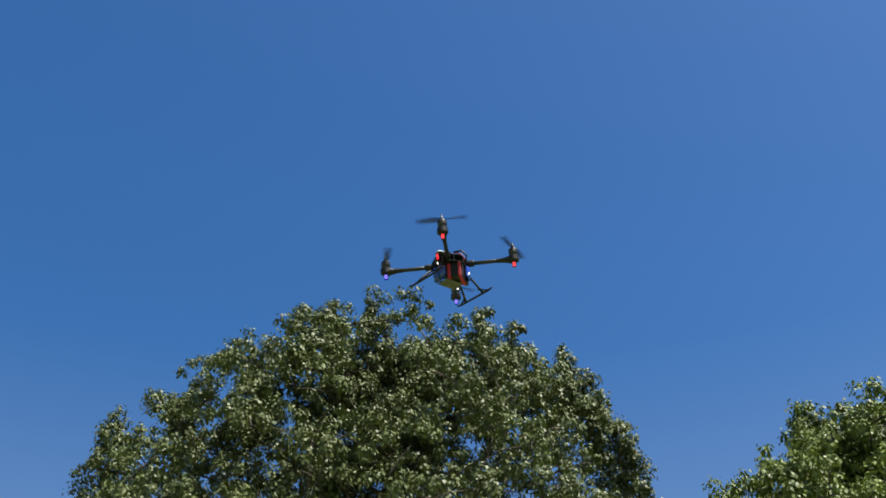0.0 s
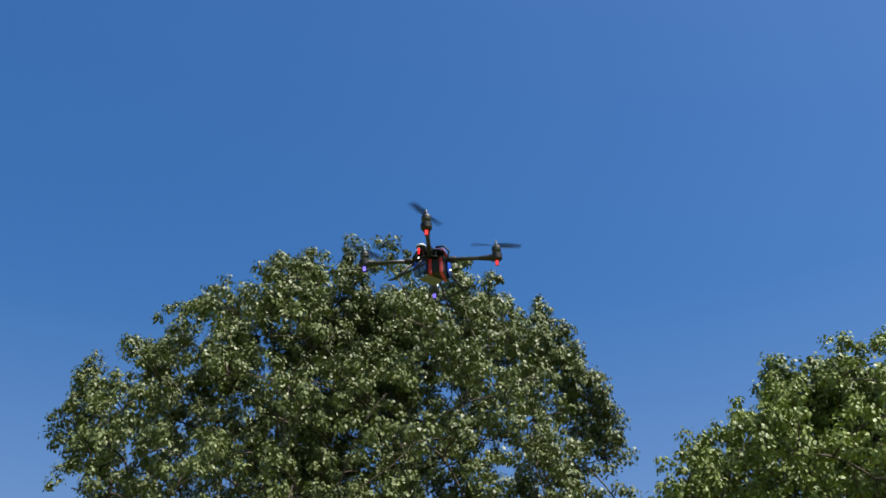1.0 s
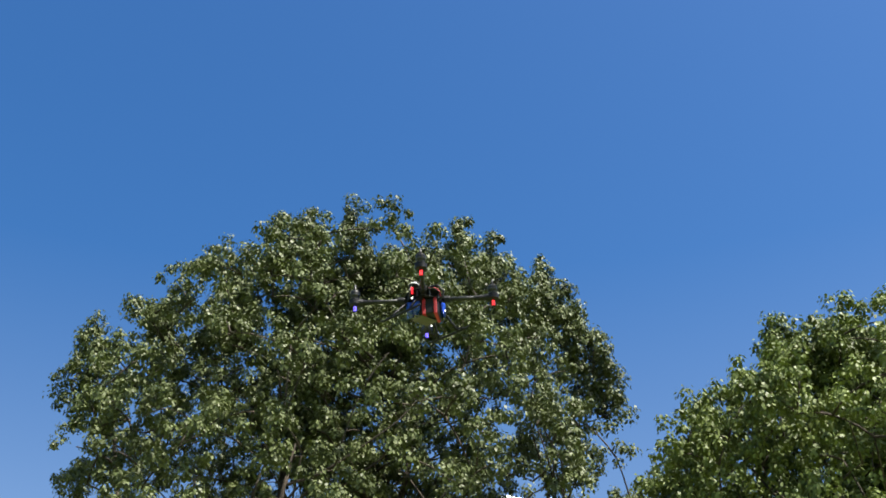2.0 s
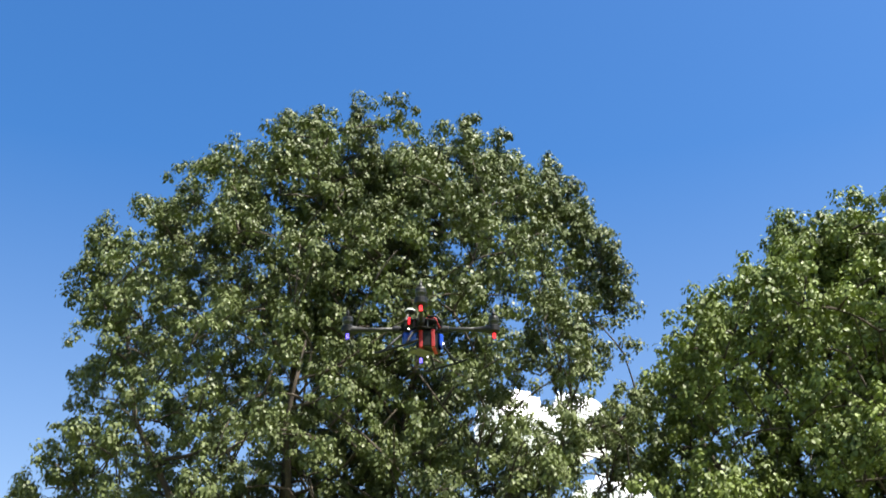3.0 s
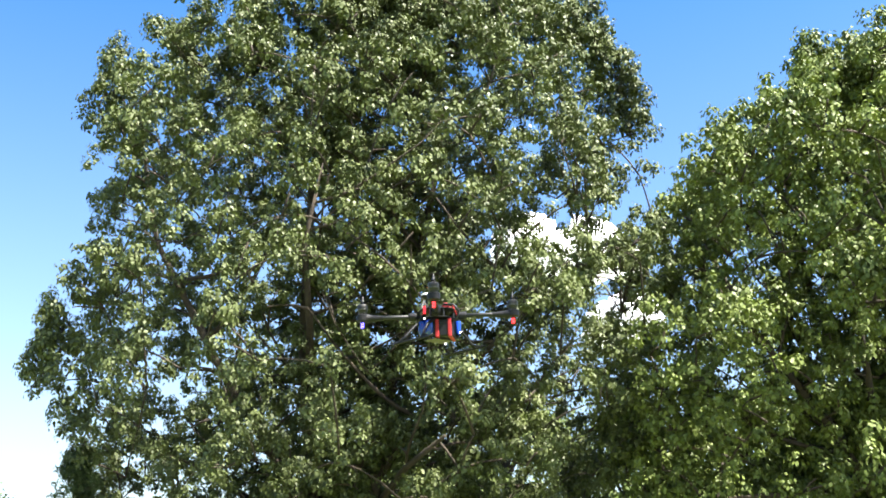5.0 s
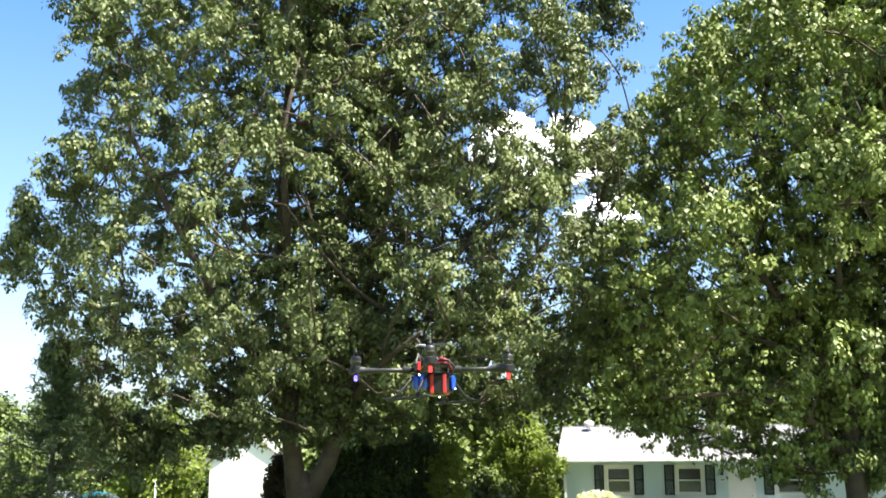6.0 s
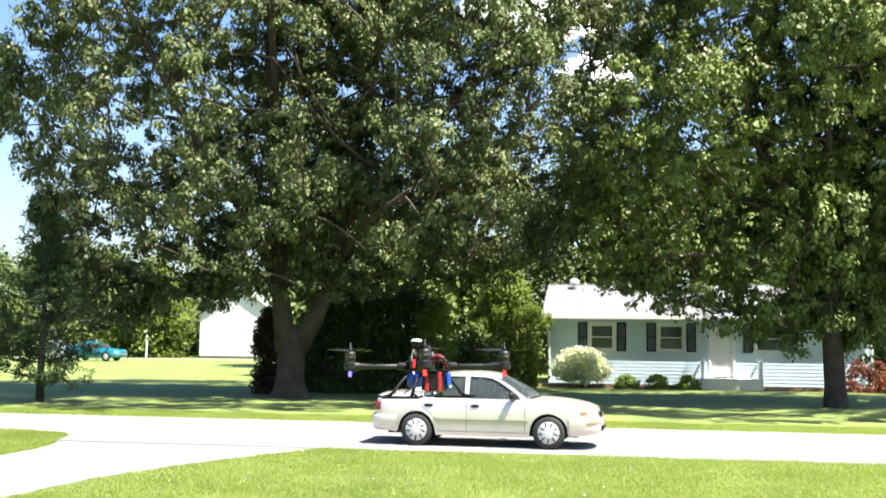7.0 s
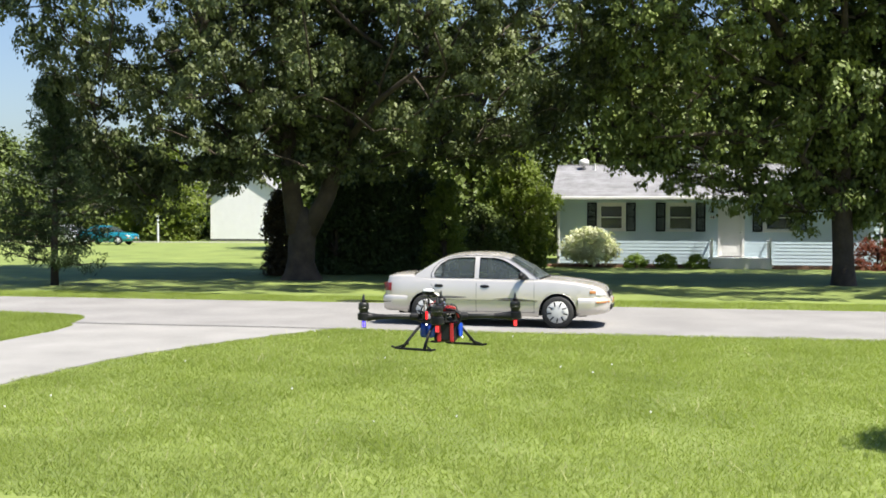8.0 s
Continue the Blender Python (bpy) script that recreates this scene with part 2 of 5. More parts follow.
def broad_tree(name, seed, foot, stems, envelope, depth, middle_y, spires, clumps, per, size, leaf, label, clump_r=0.8, gap=0.5, inner=0.3, holes=(), under=7.0, tuck=0.55):
    """A grown tree. stems: trunk and main limbs as (points, radii); envelope: rows of height, left and right edge of the crown."""
    rng = np.random.default_rng(seed)
    tree = holder(name, pose(*foot), label, "tree")
    fx, fy, fz = foot
    inv = np.array(foot)
    limbs = []
    for i, (pts, radii) in enumerate(stems):
        pts = [Vector(p) for p in pts]
        bm = tube(bmesh.new(), pts, radii, 14 if i == 0 else 9)
        for v in bm.verts:
            k = 0.05 * noise.noise(v.co * 1.7) + 0.03 * noise.noise(v.co * 6)
            v.co += Vector((v.co.x, v.co.y, 0)).normalized() * k * (1.5 if i == 0 else 0.6)
        part("trunk" if i == 0 else "limb", bm, BARK, tree, smooth=True)
        for a, b in zip(pts, pts[1:]):
            for k in range(6):
                limbs.append(a.lerp(b, k / 6))
    zs = np.array([e[0] for e in envelope])
    xl, xr = np.array([e[1] for e in envelope]), np.array([e[2] for e in envelope])
    # lesser limbs fan upwards out of the main ones
    stock = [p.copy() for p in limbs if p.z > 5.5]
    for k in range(46):
        a = stock[int(rng.integers(len(stock)))]
        z = min(zs.max() - 1.5, a.z + rng.uniform(2.2, 5.5))
        half = float(np.interp(z, zs, xr) - np.interp(z, zs, xl)) / 2
        turn = rng.uniform(0, 2 * math.pi)
        out = rng.uniform(0.4, 0.8)
        mid_x = float(np.interp(z, zs, xr) + np.interp(z, zs, xl)) / 2 - fx
        goal = Vector((mid_x + out * half * math.cos(turn), out * depth * half * math.sin(turn), z))
        b = a + (goal - a) * min(1.0, 5.0 / max(0.1, (goal - a).length))
        pts = curve(a, b, -0.10 * (b - a).length, 5)
        pts = [p + Vector((noise.noise(p * 0.9), noise.noise(p * 0.9 + Vector((9, 0, 0))), 0)) * 0.16 * min(1, i) for i, p in enumerate(pts)]
        thick = rng.uniform(0.045, 0.085)
        part("limb", tube(bmesh.new(), pts, [thick * (1 - 0.14 * i) for i in range(6)], 6), BARK, tree, smooth=True)
        limbs += pts[1:]
    got, tries = [], 0
    while len(got) < clumps and tries < clumps * 60:
        tries += 1
        z = rng.uniform(zs.min() + 0.2, zs.max() - 0.5)
        l, r = np.interp(z, zs, xl), np.interp(z, zs, xr)
        if rng.random() > (r - l) / (xr - xl).max():
            continue
        f = rng.uniform(0, 2 * math.pi)
        core = rng.random() < inner
        q = rng.uniform(0.05, 0.80) if core else rng.uniform(0.80, 1.0)
        x = (l + r) / 2 + q * ((r - l) / 2 - clump_r * 1.05) * math.cos(f)
        low = max(0.0, min(1.0, (under - z) / 4)) * (0.0 if rng.random() < 0.03 else 1.0)
        y = middle_y + 0.6 * low + (0.5 if core else 1.0) * q * depth * (1 - tuck * low) * (r - l) / 2 * math.sin(f)
        if not core and noise.noise(Vector((x * 0.62, y * 0.62, z * 0.26)) + Vector((seed, 0, 0))) + 0.4 * noise.noise(Vector((x, y, z * 0.6)) * 1.1) < gap - 0.62 + 0.24 * min(1.0, max(0.0, (15.0 - z) / 6)) * (1 - abs(math.cos(f))) - 0.12 * max(0.0, abs(math.cos(f)) - 0.5):
            continue
        k = middle_y / y
        if any(math.hypot(x * k - hx, EYE + (z - EYE) * k - hz) < hr for hx, hz, hr in holes):
            continue
        got.append((x, y, z))
    main = len(got)
    small = []
    for x, z, r in spires:
        for k in range(20):
            u = (k / 19) ** 0.7
            a = rng.uniform(0, 2 * math.pi)
            w = 1.05 * r * (0.15 + 0.85 * u) * rng.uniform(0.3, 1.0)
            got.append((x + w * math.cos(a), middle_y - 0.6 + 1.3 * w * math.sin(a), z - 0.75 - u * r * 3.2))
            small.append((0.7 + 0.4 * u) * clump_r)
    centres = np.array(got) - inv
    radii = np.concatenate([clump_r * rng.uniform(0.65, 1.3, main), small])
    middle = np.array((float(np.mean((xl + xr) / 2)), middle_y, 8.0)) - inv
    v, f = tufts(rng, centres, radii, middle, 5, per, size)
    arrays("crown", v, f, leaf, tree)
    # boughs branch from the limbs and from one another out to the clumps
    nodes = np.array([tuple(p) for p in limbs])
    near = np.array([np.min(((nodes - c) ** 2).sum(1)) for c in centres])
    bm = bmesh.new()
    grown = [tuple(p) for p in limbs]
    for k in np.argsort(near):
        c = centres[k]
        g = np.array(grown)
        cost = ((g - c) ** 2).sum(1) + np.where(g[:, 2] > c[2] + 0.1, 2.5, 0.0)
        a = g[np.argmin(cost)]
        run = float(np.linalg.norm(c - a))
        if run < 0.12:
            continue
        if run < 3.2:
            thick = 0.02 + 0.022 * max(0.0, 1 - math.sqrt(near[k]) / 6)
            tube(bm, curve(a, c, run * 0.07, 3), [thick * 1.25, thick, thick * 0.8, thick * 0.55], 4)
        grown.append(tuple(c))
    part("branchwork", bm, BARK, tree, smooth=True, kind="stuff")
    return tree


def small_tree(name, seed, x, y, height, radius, leaf, label, clumps=60, per=60, size=0.3, low=0.2, group="", flat=0.8, clump_r=None, hang=0.2, category="tree"):
    """A bush or a far tree: stem, boughs and an uneven crown of leaf clumps."""
    rng = np.random.default_rng(seed)
    tree = holder(name, pose(x, y, 0), label, category, group)
    bm = bmesh.new()
    tube(bm, [(0, 0, -0.1), (0.02 * height, 0, height * 0.4), (0, 0.01 * height, height * 0.85)], [0.022 * height + 0.02, 0.016 * height, 0.005 * height], 8)
    c = []
    for k in range(clumps):
        f, u = rng.uniform(0, 2 * math.pi), rng.random()
        z = height * (low + (1 - low) * u)
        w = radius * (math.sin(math.pi * min(1, 0.18 + 0.80 * u)) ** 0.6) * rng.uniform(0.45, 1.0) * (1 + 0.25 * noise.noise(Vector((f, u * 4, seed))))
        c.append((w * math.cos(f), w * math.sin(f), z - (clump_r or radius * 0.3) * 0.6))
        if k % 3 == 0:
            tube(bm, curve((0, 0, max(0.05, z * 0.6)), c[-1], 0.05 * height, 3), [0.008 * height, 0.006 * height, 0.004 * height, 0.002 * height], 5)
    part("stem", bm, BARK, tree, smooth=True)
    v, f = leaves(rng, c, (clump_r or radius * 0.3) * rng.uniform(0.7, 1.3, clumps), per, size, flat, 0.5, 0.7, hang)
    v[:, 2] = np.maximum(v[:, 2], 0.02)
    arrays("crown", v, f, leaf, tree)
    return tree


# ---- ground, road and drive ----
def sheet(name, points, z, thick, mat, label, cat):
    bm = bmesh.new()
    top = bm.faces.new([bm.verts.new((p[0], p[1], z)) for p in points])
    low = bmesh.ops.extrude_face_region(bm, geom=[top])
    for v in low["geom"]:
        if isinstance(v, bmesh.types.BMVert):
            v.co.z -= thick
    bmesh.ops.recalc_face_normals(bm, faces=bm.faces)
    bmesh.ops.triangulate(bm, faces=bm.faces)
    return tagged(part(name, bm, mat, None), label, cat, kind="structure")


bm = bmesh.new()
bmesh.ops.create_grid(bm, x_segments=40, y_segments=40, size=1600)
tagged(part("ground", bm, LAWN, None), "mown green lawn reaching the far trees", "lawn", kind="structure")
NEAR_EDGE, FAR_EDGE = 19.0, 25.0
sheet("road", [along(s, n) for s, n in ((-220, 20.9), (-13.0, 20.9), (-11.7, 20.78), (-11.2, 20.6), (-10.8, 20.0), (-10.5, NEAR_EDGE), (220, NEAR_EDGE), (220, FAR_EDGE), (-220, FAR_EDGE))], 0.012, 0.1, ASPHALT, "sun-bleached grey asphalt street without kerbs", "road")
DRIVE = [(-5.4, 18.98), (-6.3, 17.2), (-6.95, 15.6), (-7.35, 14.3), (-7.52, 12.5), (-7.5, 8.0), (-7.5, 2.0), (-10.5, 2.0), (-10.4, 12.0), (-10.1, 16.0), (-10.08, 17.6), (-10.25, 18.5), (-10.5, 18.98)]
sheet("driveway", [along(*p) for p in DRIVE], 0.016, 0.1, CONCRETE, "pale concrete driveway flaring out to the street", "driveway")
SEAMS = bmesh.new()
strip = []
for k in range(41):
    s = -10.6 + 5.3 * k / 40
    c, w = 18.99 + 0.05 * noise.noise(Vector((s * 1.3, 3, 0))), 0.05 + 0.05 * abs(noise.noise(Vector((s * 2.1, 8, 0))))
    strip.append((SEAMS.verts.new(along(s, c - w, 0.021)), SEAMS.verts.new(along(s, c + w, 0.021))))
for a, b in zip(strip, strip[1:]):
    SEAMS.faces.new((a[0], b[0], b[1], a[1]))
tagged(part("driveway_joint", SEAMS, SEAM, None), "dark weathered joint between driveway and street", "joint", kind="structure")
sheet("far_drive", [along(s, n) for s, n in ((-60, 74.5), (-24, 82.5), (-24, 84.5), (-60, 77))], 0.012, 0.1, CONCRETE, "pale concrete drive by the far white house", "driveway")

# ---- the two great maples ----
LX, LY = -3.98, 35.35
broad_tree("maple_tree", 3, (LX, LY, 0),
           [([(0, 0, -0.3), (0, 0, 0.02), (-0.01, 0, 0.25), (-0.02, 0, 0.6), (0, 0, 1.2), (0.03, 0, 1.7), (0.06, 0, 2.1), (0.08, 0, 2.4)], [0.95, 0.72, 0.56, 0.46, 0.42, 0.41, 0.30, 0.10]),
            ([(-0.15, 0, 1.5), (-0.40, 0.1, 3.2), (-0.55, 0.1, 6.0), (-0.9, -0.2, 10), (-0.8, -0.3, 15), (-0.4, -0.4, 20)], [0.34, 0.30, 0.26, 0.2, 0.13, 0.04]),
            ([(0.15, 0, 1.5), (0.75, -0.1, 2.6), (1.35, -0.2, 4.2), (1.7, -0.4, 7.0), (2.6, -0.6, 11), (3.4, -0.8, 15), (4.2, -1, 19)], [0.32, 0.29, 0.24, 0.2, 0.16, 0.1, 0.04]),
            ([(-0.5, 0.1, 4.0), (-1.9, -0.6, 6.5), (-3.6, -1.2, 9.2), (-5.6, -1.8, 13), (-6.4, -2, 17)], [0.2, 0.17, 0.13, 0.09, 0.03]),
            ([(-0.5, 0.1, 3.4), (-2.4, 1.0, 4.8), (-4.8, 1.5, 6.2), (-7.6, 1.2, 7.6)], [0.17, 0.13, 0.09, 0.04]),
            ([(1.5, -0.3, 5.4), (3.3, -1.2, 7.6), (5.4, -1.6, 9.6), (7.4, -1.4, 11.5)], [0.16, 0.12, 0.09, 0.03]),
            ([(-0.7, 0, 8.0), (-0.5, -1.8, 10.0), (-0.6, -3.0, 12.5), (0.0, -3.6, 15)], [0.16, 0.12, 0.09, 0.03]),
            ([(1.4, -0.2, 4.4), (2.6, -2.4, 5.6), (3.8, -4.8, 6.2)], [0.13, 0.10, 0.05]),
            ([(1.7, -0.4, 7.0), (1.0, 2.4, 10), (0.6, 4.5, 14), (0.8, 5.0, 19)], [0.17, 0.14, 0.1, 0.03])],
           [(2.2, -10.0, -8.3), (2.9, -11.2, -7.2), (3.4, -11.7, -3.4), (3.9, -12.0, 3.0), (4.6, -12.3, 5.2), (5.6, -12.7, 6.2), (7, -13.0, 7.0), (9, -13.2, 8.0), (11, -13.0, 8.3), (12.6, -12.2, 8.2), (14.0, -12.1, 7.7), (16, -12.4, 6.5), (18.8, -11.7, 5.9), (20.4, -10.5, 5.1), (21.8, -8.4, 4.2), (23.0, -6.4, 3.0), (24.0, -4.8, 1.6)],
           0.85, 34.9, [(-2.6, 26.1, 1.1), (-4.2, 25.6, 0.9), (-5.3, 25.5, 1.0), (1.4, 25.4, 1.0), (0.2, 24.2, 0.9), (2.6, 24.6, 1.0), (4.3, 23.7, 1.0), (5.0, 22.4, 0.9), (-6.9, 23.1, 1.0), (-9.0, 22.0, 1.0), (-11.5, 21.2, 0.9), (6.0, 20.6, 0.9), (-12.9, 11.6, 0.7), (-1.2, 24.0, 0.8)],
           2000, 56, 0.128, LEAF_MAPLE, "tall silver maple with a forked trunk and a broad ragged crown", 0.72, 0.46, 0.52,
           [(3.5, 13.3, 0.75), (6.1, 10.4, 0.45), (-2.6, 16.5, 0.35), (-2.8, 14.9, 0.3)])
RX, RY = 12.9, 33.0
broad_tree("maple_tree", 8, (RX, RY, 0),
           [([(0, 0, -0.3), (0, 0, 0.05), (0, 0, 0.6), (-0.05, 0, 1.8), (-0.1, 0, 3.0), (0, 0.2, 6), (0.2, 0.6, 9)], [0.5, 0.40, 0.335, 0.31, 0.30, 0.22, 0.08]),
            ([(-0.1, 0, 2.6), (-1.6, -0.6, 3.9), (-3.6, -1.2, 4.6), (-6.2, -1.6, 4.4)], [0.16, 0.13, 0.09, 0.03]),
            ([(0, 0, 4.0), (-1.8, -0.8, 6.8), (-3.8, -1.4, 9.4), (-5.2, -1.8, 12)], [0.18, 0.14, 0.1, 0.03]),
            ([(0, 0, 4.4), (1.6, -0.8, 7), (3.0, -1.4, 9.0), (3.8, -1.8, 11)], [0.16, 0.12, 0.08, 0.03]),
            ([(0, 0.2, 5.4), (-0.6, -1.4, 8), (-1.0, -2.2, 10), (-1.2, -2.6, 12)], [0.14, 0.10, 0.06, 0.02]),
            ([(0.1, 0.3, 7.5), (-1.2, 0.8, 11), (-1.8, 1.0, 14), (-1.2, 0.8, 17)], [0.12, 0.09, 0.06, 0.02])],
           # right edges reach far out of view, widened to shade the low boughs
           [(1.9, 10.2, 15), (2.5, 9.2, 18), (3.2, 7.0, 20), (3.8, 5.5, 20.6), (4.5, 4.6, 21), (5.6, 4.3, 21.6), (7.6, 3.9, 22), (9.6, 4.7, 24), (11.2, 6.0, 24), (12.4, 6.1, 24), (13.8, 5.9, 23.6), (15.0, 6.3, 22.6), (15.7, 7.2, 22), (16.5, 8.6, 21.4), (17.1, 10.2, 20.6), (17.8, 11.4, 19.6), (19.0, 11.6, 17.6), (19.5, 12.2, 16.2)],
           0.92, 32.8, [(12.0, 19.9, 0.8), (13.6, 19.7, 0.8), (14.9, 19.5, 0.8), (9.3, 17.0, 0.6)],
           1900, 47, 0.142, LEAF_RIGHT, "dense green maple with a single trunk and low boughs", 0.76, 0.46, 0.48, (), 8.6, 0.70)

# ---- more materials ----
SIDING = material("pale_blue_siding", (0.44, 0.545, 0.60), 0.55, 0, 0.06, 1.2, 40.0, 0.05)
WHITE = material("white_paint", (0.626, 0.626, 0.612), 0.5, 0, 0.05, 2.0, 40.0, 0.05)
SHUTTER = material("black_shutter_paint", (0.009, 0.011, 0.018), 0.6, 0, 0.2, 5.0, 60.0, 0.05, spec=0.15)
SHINGLE = material("grey_shingle", (0.13, 0.13, 0.135), 0.95, 0, 0.25, 1.6, 9.0, 0.5, (0.19, 0.19, 0.2), 0.35)
BRICK = material("rusty_edging_brick", (0.13, 0.065, 0.045), 0.9, 0, 0.3, 6.0, 60.0, 0.4, (0.2, 0.11, 0.08), each=0.5)
MULCH = material("dark_mulch", (0.05, 0.035, 0.025), 0.95, 0, 0.4, 6.0, 50.0, 0.8)
DARK_ROOM = material("dim_room", (0.05, 0.05, 0.055), 0.9, 0, 0.2)
CURTAIN = material("pale_blind", (0.45, 0.47, 0.47), 0.8, 0, 0.1, 8.0, 60.0, 0.1)
PANE = pane_material("window_pane", (0.75, 0.82, 0.82), 0.55)
BEIGE = material("champagne_car_paint", (0.59, 0.55, 0.50), 0.26, 0.45, 0.04, 2.0, 200.0, 0.0, coat=0.8)
TEAL = material("teal_car_paint", (0.01, 0.20, 0.27), 0.25, 0.2, 0.06, 2.0, 200.0, 0.0, coat=0.8)
SILVER = material("silver_car_paint", (0.5, 0.5, 0.5), 0.28, 0.4, 0.06, 2.0, 200.0, 0.0, coat=0.8)
RUBBER = material("black_rubber", (0.018, 0.018, 0.018), 0.8, 0, 0.3, 8.0, 90.0, 0.2)
TRIM = material("black_plastic", (0.009, 0.009, 0.010), 0.5, 0, 0.2, 6.0, 80.0, 0.05, spec=0.22)
HUBCAP = material("silver_hubcap", (0.52, 0.52, 0.51), 0.45, 0.15, 0.1, 6.0, 80.0, 0.05)
CARGLASS = pane_material("green_car_glass", (0.62, 0.75, 0.76), 0.62)
SEAT = material("grey_seat_cloth", (0.07, 0.07, 0.075), 0.9, 0, 0.2, 6.0, 90.0, 0.1)
REDLENS = material("red_lamp_lens", (0.16, 0.010, 0.008), 0.25, 0, 0.1, 5.0, 90.0, 0.05, coat=0.5)
AMBER = material("amber_lamp_lens", (0.40, 0.17, 0.06), 0.25, 0, 0.1, 5.0, 90.0, 0.05, coat=0.5)
CLEAR = material("clear_lamp_lens", (0.72, 0.72, 0.70), 0.12, 0.0, 0.1, 5.0, 90.0, 0.05, coat=0.5)
CARBON = material("black_carbon", (0.009, 0.009, 0.010), 0.5, 0, 0.3, 30.0, 400.0, 0.1, spec=0.2)
MOTOR = material("dark_motor_metal", (0.018, 0.018, 0.016), 0.45, 0.3, 0.3, 60.0, 300.0, 0.05)
GREYARM = material("grey_carbon_arm", (0.016, 0.017, 0.016), 0.45, 0, 0.25, 30.0, 400.0, 0.1, spec=0.25)
BLUE = material("blue_shrink_wrap", (0.010, 0.045, 0.30), 0.25, 0, 0.2, 30.0, 200.0, 0.2)
REDSTRAP = material("red_strap", (0.30, 0.008, 0.010), 0.6, 0, 0.2, 40.0, 300.0, 0.1)
STEEL = material("dull_steel", (0.06, 0.06, 0.055), 0.4, 0.8, 0.1, 30.0, 200.0, 0.0)
TAN = material("tan_board", (0.065, 0.058, 0.045), 0.6, 0, 0.2, 30.0, 200.0, 0.1)
CHROME = material("bright_metal", (0.7, 0.7, 0.68), 0.2, 0.9, 0.1, 30.0, 200.0, 0.0)
LED_RED = glow_material("red_led", (0.9, 0.012, 0.02), 0.22)
LED_BLUE = glow_material("violet_blue_led", (0.05, 0.02, 0.8), 0.25)
LED_RED_DOT = glow_material("red_led_dot", (1.0, 0.08, 0.08), 0.6)
LED_BLUE_DOT = glow_material("violet_led_dot", (0.32, 0.24, 1.0), 0.9)
LED_WHITE = glow_material("white_led", (1.0, 0.95, 0.95), 1.2)
SMOKE = pane_material("smoky_blade_plastic", (0.55, 0.55, 0.57), 0.82)
# the cloud's faint glow stands in for its sunlit white
CLOUD = glow_material("self_lit_cloud", (0.9, 0.9, 0.92), 0.3)


# ---- the pale blue bungalow ----
def window_unit(parent, x0, x1, z0, z1, name="window"):
    """A double-hung window: casing, two sashes with panes, sill and a blind behind."""
    w = part(name, boxed(x0 - 0.12, x1 + 0.12, -0.035, -0.005, z1, z1 + 0.12, bevel=0.006), WHITE, parent)
    for a, b in ((x0 - 0.12, x0), (x1, x1 + 0.12)):
        part("casing", boxed(a, b, -0.035, 0.02, z0, z1, bevel=0.006), WHITE, w)
    part("sill", boxed(x0 - 0.14, x1 + 0.14, -0.07, 0.02, z0 - 0.09, z0, bevel=0.008), WHITE, w)
    mid = (z0 + z1) / 2
    for a, b, y in ((mid - 0.02, z1, 0.0), (z0, mid + 0.02, 0.03)):
        bm = bmesh.new()
        for q in ((x0, x0 + 0.045, a, b), (x1 - 0.045, x1, a, b), (x0 + 0.045, x1 - 0.045, b - 0.045, b), (x0 + 0.045, x1 - 0.045, a, a + 0.045)):
            box(bm, q[0], q[1], y, y + 0.028, q[2], q[3])
        part("sash", bm, WHITE, w)
        pane = part("pane", boxed(x0 + 0.045, x1 - 0.045, y + 0.01, y + 0.014, a + 0.045, b - 0.045), PANE, w)
        pane.visible_shadow = False
    part("blind", boxed(x0, x1, 0.12, 0.13, mid + 0.1, z1), CURTAIN, w)
    return w


def shutter(parent, x0, x1, z0, z1):
    bm = bmesh.new()
    for q in ((x0, x0 + 0.05, z0, z1), (x1 - 0.05, x1, z0, z1), (x0 + 0.05, x1 - 0.05, z1 - 0.06, z1), (x0 + 0.05, x1 - 0.05, z0, z0 + 0.06), (x0 + 0.05, x1 - 0.05, (z0 + z1) / 2 - 0.03, (z0 + z1) / 2 + 0.03)):
        box(bm, q[0], q[1], -0.045, -0.005, q[2], q[3])
    z = z0 + 0.07
    while z < z1 - 0.07:
        box(bm, x0 + 0.05, x1 - 0.05, -0.03, -0.012, z, z + 0.03)
        z += 0.045
    return part("shutter", bm, SHUTTER, parent, "black louvred shutter")


